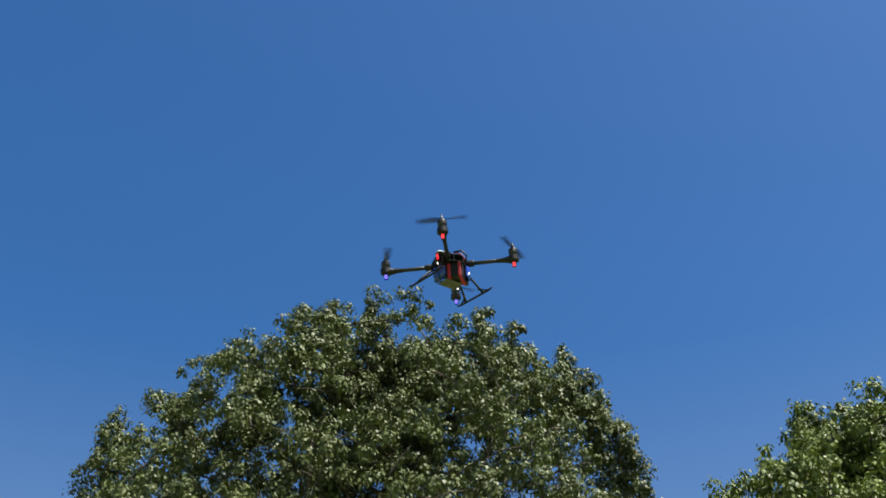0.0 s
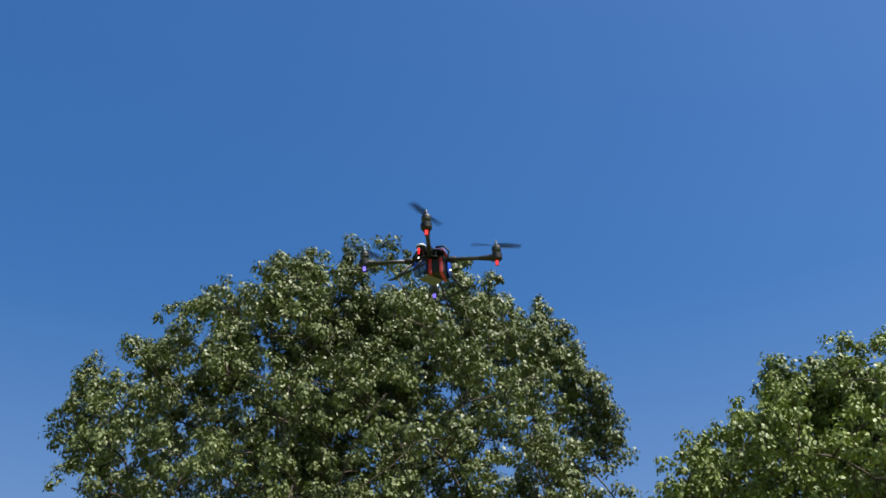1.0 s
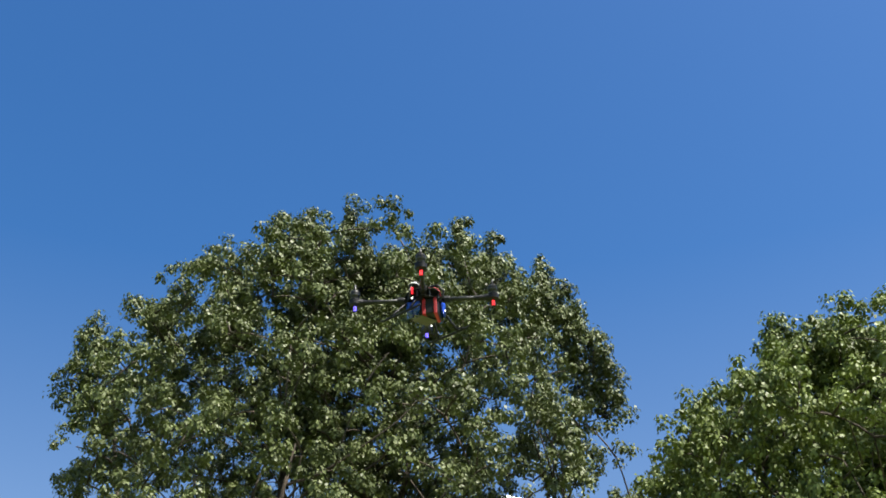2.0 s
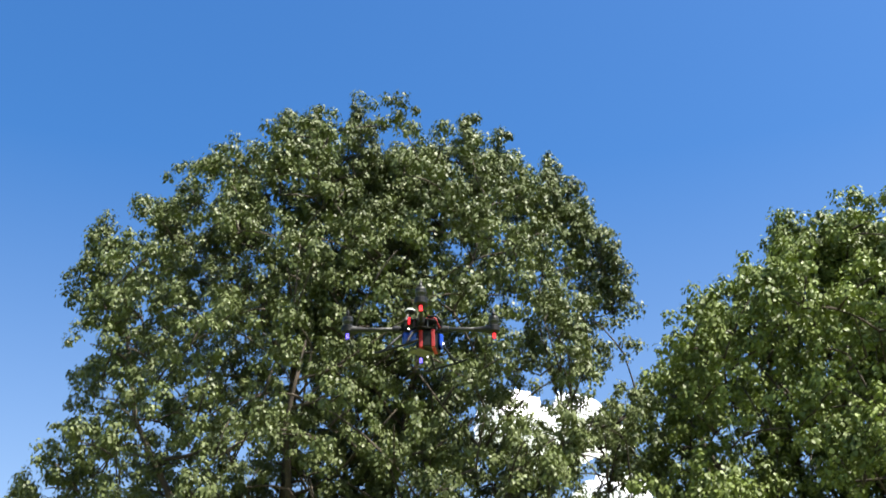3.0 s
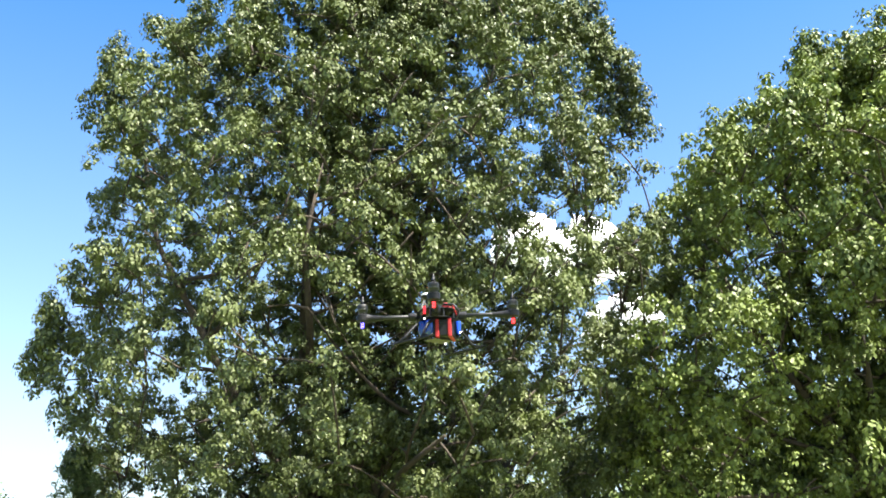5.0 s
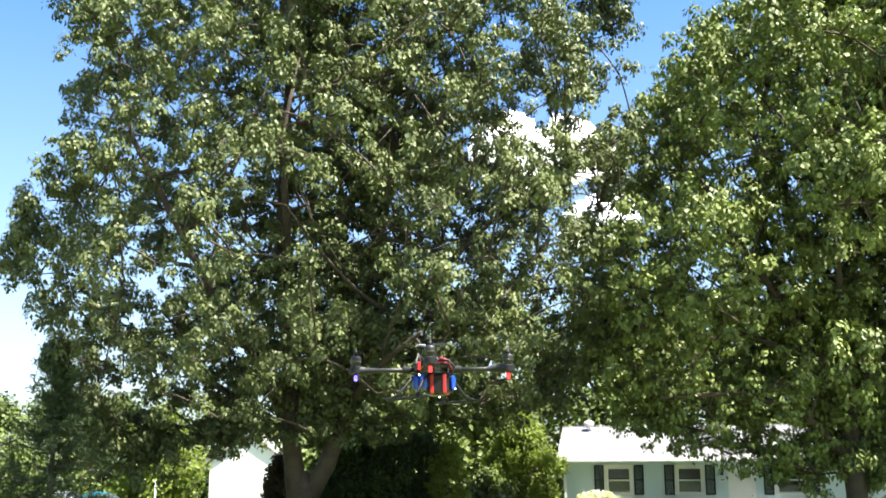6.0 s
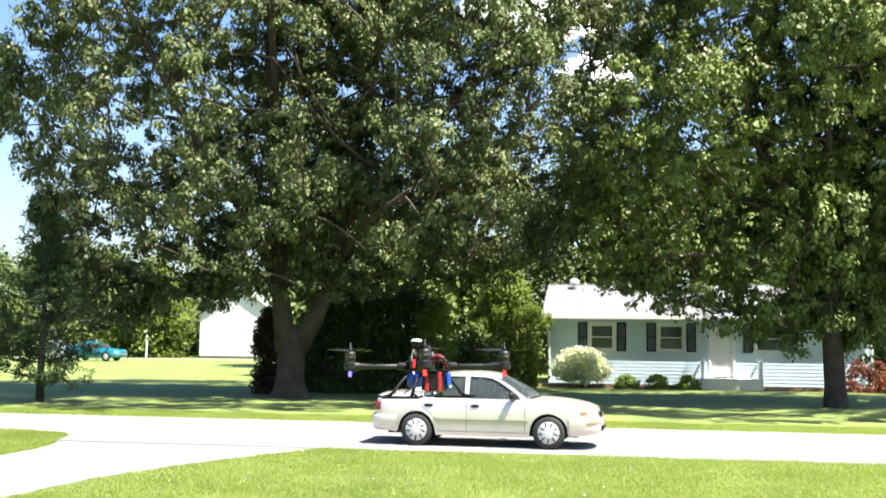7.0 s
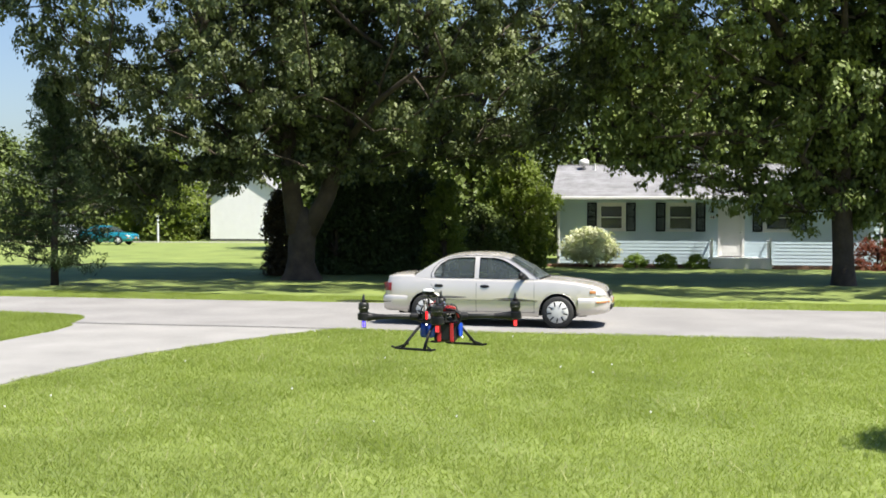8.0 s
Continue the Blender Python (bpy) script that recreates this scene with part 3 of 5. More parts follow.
def bungalow():
    house = holder("bungalow", on_street(-3.2, 46.5), "pale blue clapboard bungalow with black shutters and a white porch", "house")
    length, deep, top = 13.2, 8.0, 2.86
    openings = [(1.80, 2.75, 1.57, 2.585), (4.67, 5.63, 1.57, 2.585), (6.68, 7.76, 0.41, 2.585), (8.62, 9.7, 1.57, 2.585)]
    front = bmesh.new()
    step, z = 0.145, 0.12
    while z < top - 0.02:
        z1 = min(z + step, top)
        cuts = [(0.0, length)]
        for a, b, lo, hi in openings:
            if z1 > lo + 0.01 and z < hi - 0.01:
                cuts = [q for c in cuts for q in ((c[0], min(c[1], a)), (max(c[0], b), c[1])) if q[1] - q[0] > 0.01]
        for a, b in cuts:
            v = [front.verts.new(p) for p in ((a, -0.016, z), (b, -0.016, z), (b, -0.004, z1), (a, -0.004, z1), (a, 0.10, z), (b, 0.10, z), (b, 0.10, z1), (a, 0.10, z1))]
            for f in ((0, 1, 2, 3), (5, 4, 7, 6), (4, 5, 1, 0), (3, 2, 6, 7), (4, 0, 3, 7), (1, 5, 6, 2)):
                front.faces.new([v[i] for i in f])
        z = z1
    part("front_siding", front, SIDING, house, "pale blue lapped siding", kind="stuff")
    part("foundation", boxed(0.02, length - 0.02, 0.0, deep, -0.1, 0.12), CONCRETE, house)
    for x in (0.0, length - 0.1):
        part("side_wall", boxed(x, x + 0.1, 0.104, deep, 0.124, top), SIDING, house)
        part("corner_board", boxed(x - 0.02 if x == 0 else x + 0.03, x + 0.07 if x == 0 else x + 0.12, -0.034, -0.024, 0.1, top), WHITE, house)
        bm = bmesh.new()
        bm.faces.new([bm.verts.new(p) for p in ((x + 0.05, 0, top), (x + 0.05, deep, top), (x + 0.05, deep / 2, 4.35))])
        g = bmesh.ops.extrude_face_region(bm, geom=list(bm.faces))
        for v in g["geom"]:
            if isinstance(v, bmesh.types.BMVert):
                v.co.x += 0.06
        part("gable", bm, SIDING, house)
    part("back_wall", boxed(0.104, length - 0.104, deep - 0.1, deep, 0.124, top), SIDING, house)
    part("room_floor", boxed(0.104, length - 0.104, 0.104, deep - 0.104, 0.124, 0.2), DARK_ROOM, house)
    part("partition", boxed(0.104, length - 0.104, 2.6, 2.7, 0.2, top), DARK_ROOM, house)
    part("soffit", boxed(-0.25, length + 0.25, -0.29, deep + 0.29, top + 0.002, top + 0.03), WHITE, house)
    rise = (4.48 - 2.94) / (deep / 2 + 0.32)
    for side in (0, 1):
        bm = bmesh.new()
        rows = 30
        run = deep / 2 + 0.32
        for k in range(rows):
            y0, y1 = -0.32 + run * k / rows, -0.32 + run * (k + 1) / rows + 0.02
            zz = 2.94 + rise * (run * k / rows)
            x = -0.28
            shift = (k % 3) * 0.31
            while x < length + 0.28:
                x1 = min(length + 0.28, x + 0.92 - (shift if x < 0 else 0))
                ends = [(x, y0, zz + 0.016), (x1, y0, zz + 0.016), (x1, y1, zz + rise * (y1 - y0) + 0.002), (x, y1, zz + rise * (y1 - y0) + 0.002)]
                if side:
                    ends = [(p[0], deep - p[1], p[2]) for p in ends][::-1]
                vs = [bm.verts.new(p) for p in ends] + [bm.verts.new((p[0], p[1], p[2] - 0.03)) for p in ends]
                bm.faces.new(vs[:4])
                for i in range(4):
                    bm.faces.new((vs[i], vs[4 + i], vs[4 + (i + 1) % 4], vs[(i + 1) % 4]))
                x = x1 + 0.004
        part("roof_slope", bm, SHINGLE, house, "grey asphalt shingle roof", kind="stuff")
    part("ridge_cap", boxed(-0.28, length + 0.28, deep / 2 - 0.12, deep / 2 + 0.12, 4.44, 4.50, bevel=0.02), SHINGLE, house)
    gutter = bmesh.new()
    box(gutter, -0.27, length + 0.27, -0.40, -0.292, 2.83, 2.95, bevel=0.02)
    part("gutter", gutter, WHITE, house, "white eave gutter")
    part("downspout", boxed(0.02, 0.10, -0.12, -0.045, 0.1, 2.84, bevel=0.01), WHITE, house)
    for a, b, lo, hi in openings[:2] + openings[3:]:
        window_unit(house, a, b, lo, hi)
        shutter(house, a - 0.54, a - 0.145, lo - 0.08, hi + 0.11)
        shutter(house, b + 0.145, b + 0.54, lo - 0.08, hi + 0.11)
    door = part("front_door", boxed(6.77, 7.67, 0.03, 0.07, 0.48, 2.5, bevel=0.008), WHITE, house, "white panelled front door")
    for a, b in ((6.68, 6.77), (7.67, 7.76)):
        part("jamb", boxed(a, b, -0.035, 0.1, 0.46, 2.5), WHITE, door)
    part("lintel", boxed(6.66, 7.78, -0.04, 0.1, 2.5, 2.62), WHITE, door)
    for z0, z1 in ((0.62, 1.25), (1.4, 2.35)):
        bm = bmesh.new()
        for q in ((6.9, 6.94, z0, z1), (7.5, 7.54, z0, z1), (6.94, 7.5, z0, z0 + 0.04), (6.94, 7.5, z1 - 0.04, z1)):
            box(bm, q[0], q[1], 0.018, 0.03, q[2], q[3])
        part("panel_moulding", bm, WHITE, door)
    bm = turned(bmesh.new(), [(0.012, 0), (0.012, 0.03), (0.03, 0.04), (0.03, 0.07), (0.01, 0.08)], pose(7.6, 0.03, 1.45, 90), 12)
    part("door_knob", bm, CHROME, door)
    lamp = part("wall_lamp", boxed(6.40, 6.50, -0.13, -0.026, 2.28, 2.46, bevel=0.02), TRIM, house, "small black porch lamp")
    part("lamp_cap", boxed(6.38, 6.52, -0.15, -0.026, 2.46, 2.50, bevel=0.01), TRIM, lamp)
    plate = part("number_plate", boxed(6.34, 6.58, -0.035, -0.024, 2.02, 2.16), WHITE, house)
    for k in range(2):
        part("dark_bar", boxed(6.39 + 0.09 * k, 6.44 + 0.09 * k, -0.04, -0.0352, 2.05, 2.13), TRIM, plate)
    # porch
    porch = part("porch", boxed(6.3, 8.72, -1.3, -0.03, -0.05, 0.44, bevel=0.015), WHITE, house, "white porch platform")
    for x in (6.32, 8.62):
        part("porch_post", boxed(x, x + 0.08, -1.28, -1.20, 0.444, 1.25, bevel=0.008), WHITE, porch)
        part("porch_rail", boxed(x + 0.01, x + 0.07, -1.19, -0.04, 1.05, 1.13, bevel=0.008), WHITE, porch)
        for k in range(8):
            part("baluster", boxed(x + 0.02, x + 0.06, -1.1 + 0.13 * k, -1.07 + 0.13 * k, 0.444, 1.048), WHITE, porch)
    # flower bed edged with bricks
    bed = part("flower_bed", boxed(-0.3, length, -1.15, -0.05, -0.05, 0.06), MULCH, house, "dark mulch bed along the wall")
    brick = None
    for k in range(50):
        x = -0.3 + 0.272 * k
        if 6.0 < x < 8.75:
            continue
        if brick is None:
            brick = part("brick", boxed(-0.13, 0.13, -0.06, 0.06, 0.0, 0.14, bevel=0.015), BRICK, bed)
            b = brick
        else:
            b = new("brick", brick.data)
            b.parent = bed
        b.matrix_basis = pose(x, -1.23 + 0.02 * math.sin(k * 2.3), -0.02 + 0.012 * math.sin(k * 1.7), 0, 0, 4 * math.sin(k * 3.1))
    # dish and vent by the ridge
    dish = part("vent_cap", turned(bmesh.new(), [(0.05, 0), (0.05, 0.2), (0.20, 0.22), (0.24, 0.32), (0.19, 0.44), (0.03, 0.50)], pose(0.95, 3.4, 4.25), 16), WHITE, house, "round white roof vent", True)
    part("vent_pipe", turned(bmesh.new(), [(0.05, 0), (0.05, 0.3), (0.07, 0.31), (0.07, 0.33)], pose(1.45, 3.3, 4.2), 12), WHITE, house)
    return house


bungalow()


# ---- far white house ----
def far_house():
    h = holder("far_house", pose(-14.6, 90.0, 0, 0, 0, -6), "white gabled house seen beyond the lawn", "house")
    wall = bmesh.new()
    n = 26
    for k in range(n):
        z0, z1 = 0.2 + 5.3 * k / n, 0.2 + 5.3 * (k + 1) / n
        def half(z):
            return 3.2 if z < 3.7 else max(0.05, 3.2 * (5.75 - z) / 2.05)
        a, b = half(z0), half(z1)
        vs = [wall.verts.new(p) for p in ((-a, -0.012, z0), (a, -0.012, z0), (b, 0, z1), (-b, 0, z1), (-a, 0.15, z0), (a, 0.15, z0), (b, 0.15, z1), (-b, 0.15, z1))]
        for f in ((0, 1, 2, 3), (5, 4, 7, 6), (4, 5, 1, 0), (3, 2, 6, 7), (4, 0, 3, 7), (1, 5, 6, 2)):
            wall.faces.new([vs[i] for i in f])
    part("gable_wall", wall, WHITE, h, "white clapboard gable wall", kind="stuff")
    part("foundation", boxed(-3.18, 3.18, 0.0, 9, -0.1, 0.2), SEAM, h)
    for s in (-1, 1):
        part("side_wall", boxed(min(s * 3.2, s * 3.05), max(s * 3.2, s * 3.05), 0.16, 9, 0.2, 3.7), WHITE, h)
        bm = bmesh.new()
        vs = [bm.verts.new(p) for p in ((s * 3.5, -0.3, 3.52), (s * 3.5, 9.3, 3.52), (0, 9.3, 5.82), (0, -0.3, 5.82))]
        bm.faces.new(vs)
        g = bmesh.ops.extrude_face_region(bm, geom=list(bm.faces))
        for v in g["geom"]:
            if isinstance(v, bmesh.types.BMVert):
                v.co.z += 0.12
        bmesh.ops.recalc_face_normals(bm, faces=bm.faces)
        part("roof_slope", bm, SHINGLE, h)
    window_unit(h, 1.2, 2.1, 1.2, 2.6)
    post = holder("white_post", pose(-20.7, 84.5, 0), "slim white wooden post on the lawn", "post")
    part("shaft", boxed(-0.06, 0.06, -0.06, 0.06, -0.1, 2.1, bevel=0.01), WHITE, post)
    part("cap", boxed(-0.08, 0.08, -0.08, 0.08, 2.1, 2.16, bevel=0.02), WHITE, post)


far_house()


# ---- cars ----
def sedan(m, paint, label):
    """A four-door saloon, 4.37 m long; x forward, -y its right side."""
    car = holder("sedan_car", m, label, "car")
    wheel_r, front_x, rear_x, arch = 0.30, 1.2325, -1.2325, 0.352
    lerp = lambda rows, x: float(np.interp(x, [r[0] for r in rows], [r[1] for r in rows]))
    tops = [(-2.085, 0.60), (-2.075, 0.78), (-2.06, 0.86), (-2.02, 0.915), (-1.95, 0.938), (-1.8, 0.95), (-1.55, 0.952), (-1.42, 0.93), (-1.2, 0.90), (0.7, 0.885), (0.95, 0.893), (1.3, 0.872), (1.6, 0.842), (1.85, 0.797), (2.0, 0.752), (2.08, 0.705), (2.12, 0.64), (2.15, 0.55)]
    lows = [(-2.1, 0.40), (-1.95, 0.30), (-1.6, 0.24), (-0.8, 0.205), (0.8, 0.205), (1.6, 0.23), (2.0, 0.27), (2.15, 0.33)]
    halfs = [(-2.09, 0.64), (-2.06, 0.71), (-1.98, 0.775), (-1.8, 0.812), (-1.2, 0.838), (0.0, 0.845), (1.2, 0.838), (1.6, 0.812), (1.85, 0.778), (2.0, 0.715), (2.08, 0.635), (2.15, 0.46)]
    widths = [(0.18, 0.925), (0.30, 0.972), (0.42, 0.993), (0.54, 1.0), (0.66, 0.995), (0.76, 0.98), (0.83, 0.96), (0.885, 0.928), (0.95, 0.905), (1.1, 0.845), (1.22, 0.785), (1.30, 0.735), (1.345, 0.69)]
    side = lambda x, z: lerp(halfs, x) * lerp(widths, z)

    # body shell, open under the cabin
    xs = sorted(set([round(x, 3) for x in np.linspace(-2.085, 2.15, 46)] + [round(c + arch * math.cos(a), 3) for c in (front_x, rear_x) for a in np.linspace(0, math.pi, 17)]))
    bm = bmesh.new()
    rings = []
    for x in xs:
        floor_z, hi, hw = lerp(lows, x), lerp(tops, x), lerp(halfs, x)
        lo = floor_z
        for c in (front_x, rear_x):
            if abs(x - c) < arch - 0.0001:
                lo = max(lo, wheel_r + math.sqrt(max(0, arch ** 2 - (x - c) ** 2)))
        zs = [lo + (hi - 0.05 - lo) * u for u in (0, 0.03, 0.12, 0.28, 0.45, 0.62, 0.78, 0.9, 1.0)]
        half = [(side(x, z) - (0.012 if k == 0 else 0.0), z) for k, z in enumerate(zs)]
        y = half[-1][0]
        half += [(y * 0.992, hi - 0.028), (y * 0.972, hi - 0.010), (y * 0.93, hi), (y * 0.6, hi + 0.020), (0.0, hi + 0.030)]
        rings.append((x, [bm.verts.new((x, -a, z)) for a, z in half] + [bm.verts.new((x, a, z)) for a, z in half[-2::-1]]))
    for (xa, a), (xb, b) in zip(rings, rings[1:]):
        n = len(a)
        for i in range(n - 1):
            if -1.40 < (xa + xb) / 2 < 0.86 and 11 <= i < n - 12:
                continue
            bm.faces.new((a[i], b[i], b[i + 1], a[i + 1]))
    for x, r in (rings[0], rings[-1]):
        bm.faces.new(r)
    bmesh.ops.recalc_face_normals(bm, faces=bm.faces)
    part("body", bm, paint, car, smooth=True)
    part("floor_pan", boxed(-1.8, 1.75, -0.7, 0.7, 0.22, 0.32), TRIM, car)
    for c in (front_x, rear_x):
        part("wheel_well", boxed(c - 0.37, c + 0.37, -0.60, 0.60, 0.325, 0.70), TRIM, car)
        for s in (-1, 1):
            pts = [(c + arch * math.cos(a), s * (side(c + arch * math.cos(a), wheel_r + arch * math.sin(a)) - 0.004), wheel_r + arch * math.sin(a)) for a in np.linspace(0.02, math.pi - 0.02, 19)]
            part("arch_lip", tube(bmesh.new(), pts, 0.010, 6), paint, car, smooth=True)

    # roof, and the screens that fall from it
    eave = lambda x: lerp([(-1.0, 1.245), (-0.9, 1.285), (-0.75, 1.318), (-0.5, 1.335), (-0.1, 1.335), (0.1, 1.318), (0.25, 1.285), (0.33, 1.258)], x)
    rr, bm = [], bmesh.new()
    for x in np.linspace(-1.0, 0.33, 14):
        z, y = eave(x), side(x, eave(x))
        rr.append([bm.verts.new((x + (0.05 * (x - 0.0) if x > 0 else 0.0) * (1 - k * k), y * k, z + 0.052 * (1 - k * k) * (0.6 + 0.4 * math.cos(x * 1.2)))) for k in (-1, -0.96, -0.85, -0.6, -0.3, 0, 0.3, 0.6, 0.85, 0.96, 1)])
    for a, b in zip(rr, rr[1:]):
        for i in range(10):
            bm.faces.new((a[i], b[i], b[i + 1], a[i + 1]))
    part("roof", bm, paint, car, smooth=True)
    for name, x0, x1, bow, z1 in (("windscreen", 0.33, 0.90, 0.10, 0.905), ("rear_window", -1.0, -1.47, -0.08, 0.955)):
        bm, rows = bmesh.new(), []
        for u in np.linspace(0, 1, 6):
            x, z = x0 + (x1 - x0) * u, eave(x0) + (z1 - eave(x0)) * u + 0.02 * math.sin(math.pi * u)
            y = side(x, z) - 0.012
            rows.append([bm.verts.new((x + bow * u * (1 - k * k), y * k, z + (0.045 * (1 - u) + 0.02 * u) * (1 - k * k))) for k in np.linspace(-1, 1, 11)])
        for a, b in zip(rows, rows[1:]):
            for i in range(10):
                bm.faces.new((a[i], b[i], b[i + 1], a[i + 1]))
        screen = part(name, bm, CARGLASS, car, smooth=True)
        screen.visible_shadow = False
        part("screen_seal", tube(bmesh.new(), [tuple(Vector((x1 + bow * (1 - k * k), (side(x1, z1) - 0.012) * k, z1 + 0.012 + 0.02 * (1 - k * k)))) for k in np.linspace(-1, 1, 11)], 0.012, 6), TRIM, screen)

    # door windows: rounded openings in a painted frame
    outer_rear = [(-0.285, 0.885), (-0.285, 1.335), (-0.5, 1.335), (-0.75, 1.318), (-0.9, 1.285), (-1.0, 1.245), (-1.24, 1.10), (-1.47, 0.945), (-1.40, 0.90)]
    outer_front = [(-0.285, 0.885), (0.90, 0.893), (0.62, 1.09), (0.33, 1.258), (0.25, 1.285), (0.1, 1.318), (-0.1, 1.335), (-0.285, 1.335)]
    pane_rear = [(-0.335, 0.91), (-0.335, 1.285), (-0.55, 1.285), (-0.72, 1.272), (-0.86, 1.235), (-0.98, 1.16), (-1.06, 1.06), (-1.10, 0.97), (-1.09, 0.925), (-1.05, 0.91)]
    pane_front = [(-0.235, 0.905), (0.70, 0.91), (0.62, 0.985), (0.45, 1.105), (0.30, 1.195), (0.18, 1.25), (0.05, 1.275), (-0.235, 1.285)]

    def meets(poly, c, a):
        """How far from c the outline lies in direction a."""
        best = 9.0
        dx, dz = math.cos(a), math.sin(a)
        for (xa, za), (xb, zb) in zip(poly, poly[1:] + poly[:1]):
            det = dx * (za - zb) - dz * (xa - xb)
            if abs(det) < 1e-9:
                continue
            t = ((xa - c[0]) * (za - zb) - (za - c[1]) * (xa - xb)) / det
            u = (dx * (za - c[1]) - dz * (xa - c[0])) / det
            if t > 0 and -1e-6 <= u <= 1 + 1e-6:
                best = min(best, t)
        return c[0] + dx * best, c[1] + dz * best

    for s in (-1, 1):
        at = lambda x, z, out=0.0: (x, s * (side(x, z) + out), z)
        for name, outer, inner, c in (("rear_door_frame", outer_rear, pane_rear, (-0.68, 1.07)), ("front_door_frame", outer_front, pane_front, (0.08, 1.05))):
            turns = sorted(set([round(math.atan2(z - c[1], x - c[0]), 5) for x, z in outer + inner] + [round(a, 5) for a in np.linspace(-3.1, 3.1, 40)]))
            rim, hole = [meets(outer, c, a) for a in turns], [meets(inner, c, a) for a in turns]
            bm = bmesh.new()
            loops = [[bm.verts.new(at(x, z, o)) for x, z in q] for q, o in ((rim, 0.0), (hole, 0.0), (hole, -0.03))]
            for p, q in zip(loops, loops[1:]):
                for i in range(len(turns)):
                    j = (i + 1) % len(turns)
                    bm.faces.new((p[i], p[j], q[j], q[i]))
            bmesh.ops.recalc_face_normals(bm, faces=bm.faces)
            frame_part = part(name, bm, paint, car)
            bm = bmesh.new()
            ring, mid = [bm.verts.new(at(x, z, -0.014)) for x, z in hole], bm.verts.new(at(c[0], c[1], -0.014))
            for i in range(len(ring)):
                bm.faces.new((ring[i], ring[(i + 1) % len(ring)], mid))
            g = part("door_glass", bm, CARGLASS, frame_part)
            g.visible_shadow = False
            part("window_seal", tube(bmesh.new(), [at(x, z, 0.001) for x, z in hole + hole[:1]], 0.008, 5), TRIM, frame_part)
            if name == "rear_door_frame":
                part("quarter_bar", tube(bmesh.new(), [at(-0.945, 0.91, -0.008), at(-0.925, 1.19, -0.008)], 0.010, 6), TRIM, frame_part)
        # rain channel along the roof edge and round the rear door
        part("roof_channel", tube(bmesh.new(), [at(x, z, 0.002) for x, z in ((0.86, 0.912), (0.62, 1.08), (0.33, 1.248), (0.22, 1.283), (0.08, 1.308), (-0.1, 1.322), (-0.5, 1.322), (-0.72, 1.306), (-0.88, 1.268), (-1.02, 1.19), (-1.11, 1.09), (-1.16, 0.97), (-1.15, 0.90))], 0.007, 5), SEAT, car, smooth=True)

        def ribbon(name, pts, wide, out, mat, label=""):
            """A flat band along (x, z) points that hugs the flank."""
            bm, rows = bmesh.new(), []
            for i, (x, z) in enumerate(pts):
                a, b = pts[max(0, i - 1)], pts[min(len(pts) - 1, i + 1)]
                d = Vector((b[0] - a[0], b[1] - a[1])).normalized() * wide / 2
                ends = ((x - d.y, z + d.x), (x + d.y, z - d.x))
                rows.append([bm.verts.new(at(px, pz, o)) for (px, pz), o in ((ends[0], -0.004), (ends[0], out), (ends[1], out), (ends[1], -0.004))])
            for p, q in zip(rows, rows[1:]):
                for i in range(3):
                    bm.faces.new((p[i], q[i], q[i + 1], p[i + 1]))
            bm.faces.new(rows[0])
            bm.faces.new(rows[-1][::-1])
            bmesh.ops.recalc_face_normals(bm, faces=bm.faces)
            return part(name, bm, mat, car, label)

        ribbon("rubbing_strip", [(x, 0.525) for x in np.linspace(-0.86, 0.86, 12)], 0.045, 0.012, paint)
        ribbon("strip_groove", [(x, 0.498) for x in np.linspace(-0.86, 0.86, 12)], 0.008, 0.004, SEAT)
        ribbon("sill_line", [(x, 0.285) for x in np.linspace(-0.85, 0.85, 12)], 0.010, 0.002, SEAT)
        for pts in ([(-0.285, z) for z in np.linspace(0.27, 0.88, 8)], [(0.80, z) for z in np.linspace(0.27, 0.86, 8)], [(-1.15, 0.88), (-1.15, 0.78), (-1.10, 0.70), (-0.98, 0.62), (-0.87, 0.50), (-0.86, 0.27)]):
            ribbon("door_gap", pts, 0.009, 0.0015, SEAT)
        for x in (-0.125, -1.0):
            z, y = 0.757, side(x, 0.757)
            grip = bmesh.new()
            made = bmesh.ops.create_uvsphere(grip, u_segments=16, v_segments=8, radius=1.0)["verts"]
            for v in made:
                v.co = Vector((x + 0.088 * v.co.x, s * (y + 0.004) + 0.018 * v.co.y, z + 0.030 * v.co.z))
            part("door_handle", grip, TRIM, car, "black recessed door handle", True)
        shell = bmesh.new()
        made = bmesh.ops.create_uvsphere(shell, u_segments=16, v_segments=10, radius=1.0)["verts"]
        for v in made:
            v.co = Vector((0.56 + (0.075 if v.co.x > 0 else 0.045) * v.co.x, s * (0.905 + 0.10 * v.co.y), 0.965 + 0.072 * v.co.z))
        mirror = part("door_mirror", shell, TRIM, car, "black door mirror", True)
        part("mirror_foot", tube(bmesh.new(), [(0.62, s * 0.76, 0.925), (0.58, s * 0.87, 0.94)], [0.04, 0.03], 8), TRIM, mirror)
        for name, x0, x1, z0, z1, mat, text in (("tail_lamp", -2.068, -1.93, 0.64, 0.80, REDLENS, "red tail lamp"), ("head_lamp", 1.93, 2.10, 0.615, 0.70, CLEAR, "clear head lamp"), ("corner_lamp", 1.82, 1.925, 0.645, 0.705, AMBER, "amber corner lamp")):
            bm, rows = bmesh.new(), []
            for x in np.linspace(x0, x1, 7):
                top = min(z1, lerp(tops, x) - 0.035)
                rows.append([bm.verts.new(at(x, z, o)) for z, o in ((z0, -0.01), (z0 + 0.008, 0.010), ((z0 + top) / 2, 0.014), (top - 0.008, 0.010), (top, -0.01))])
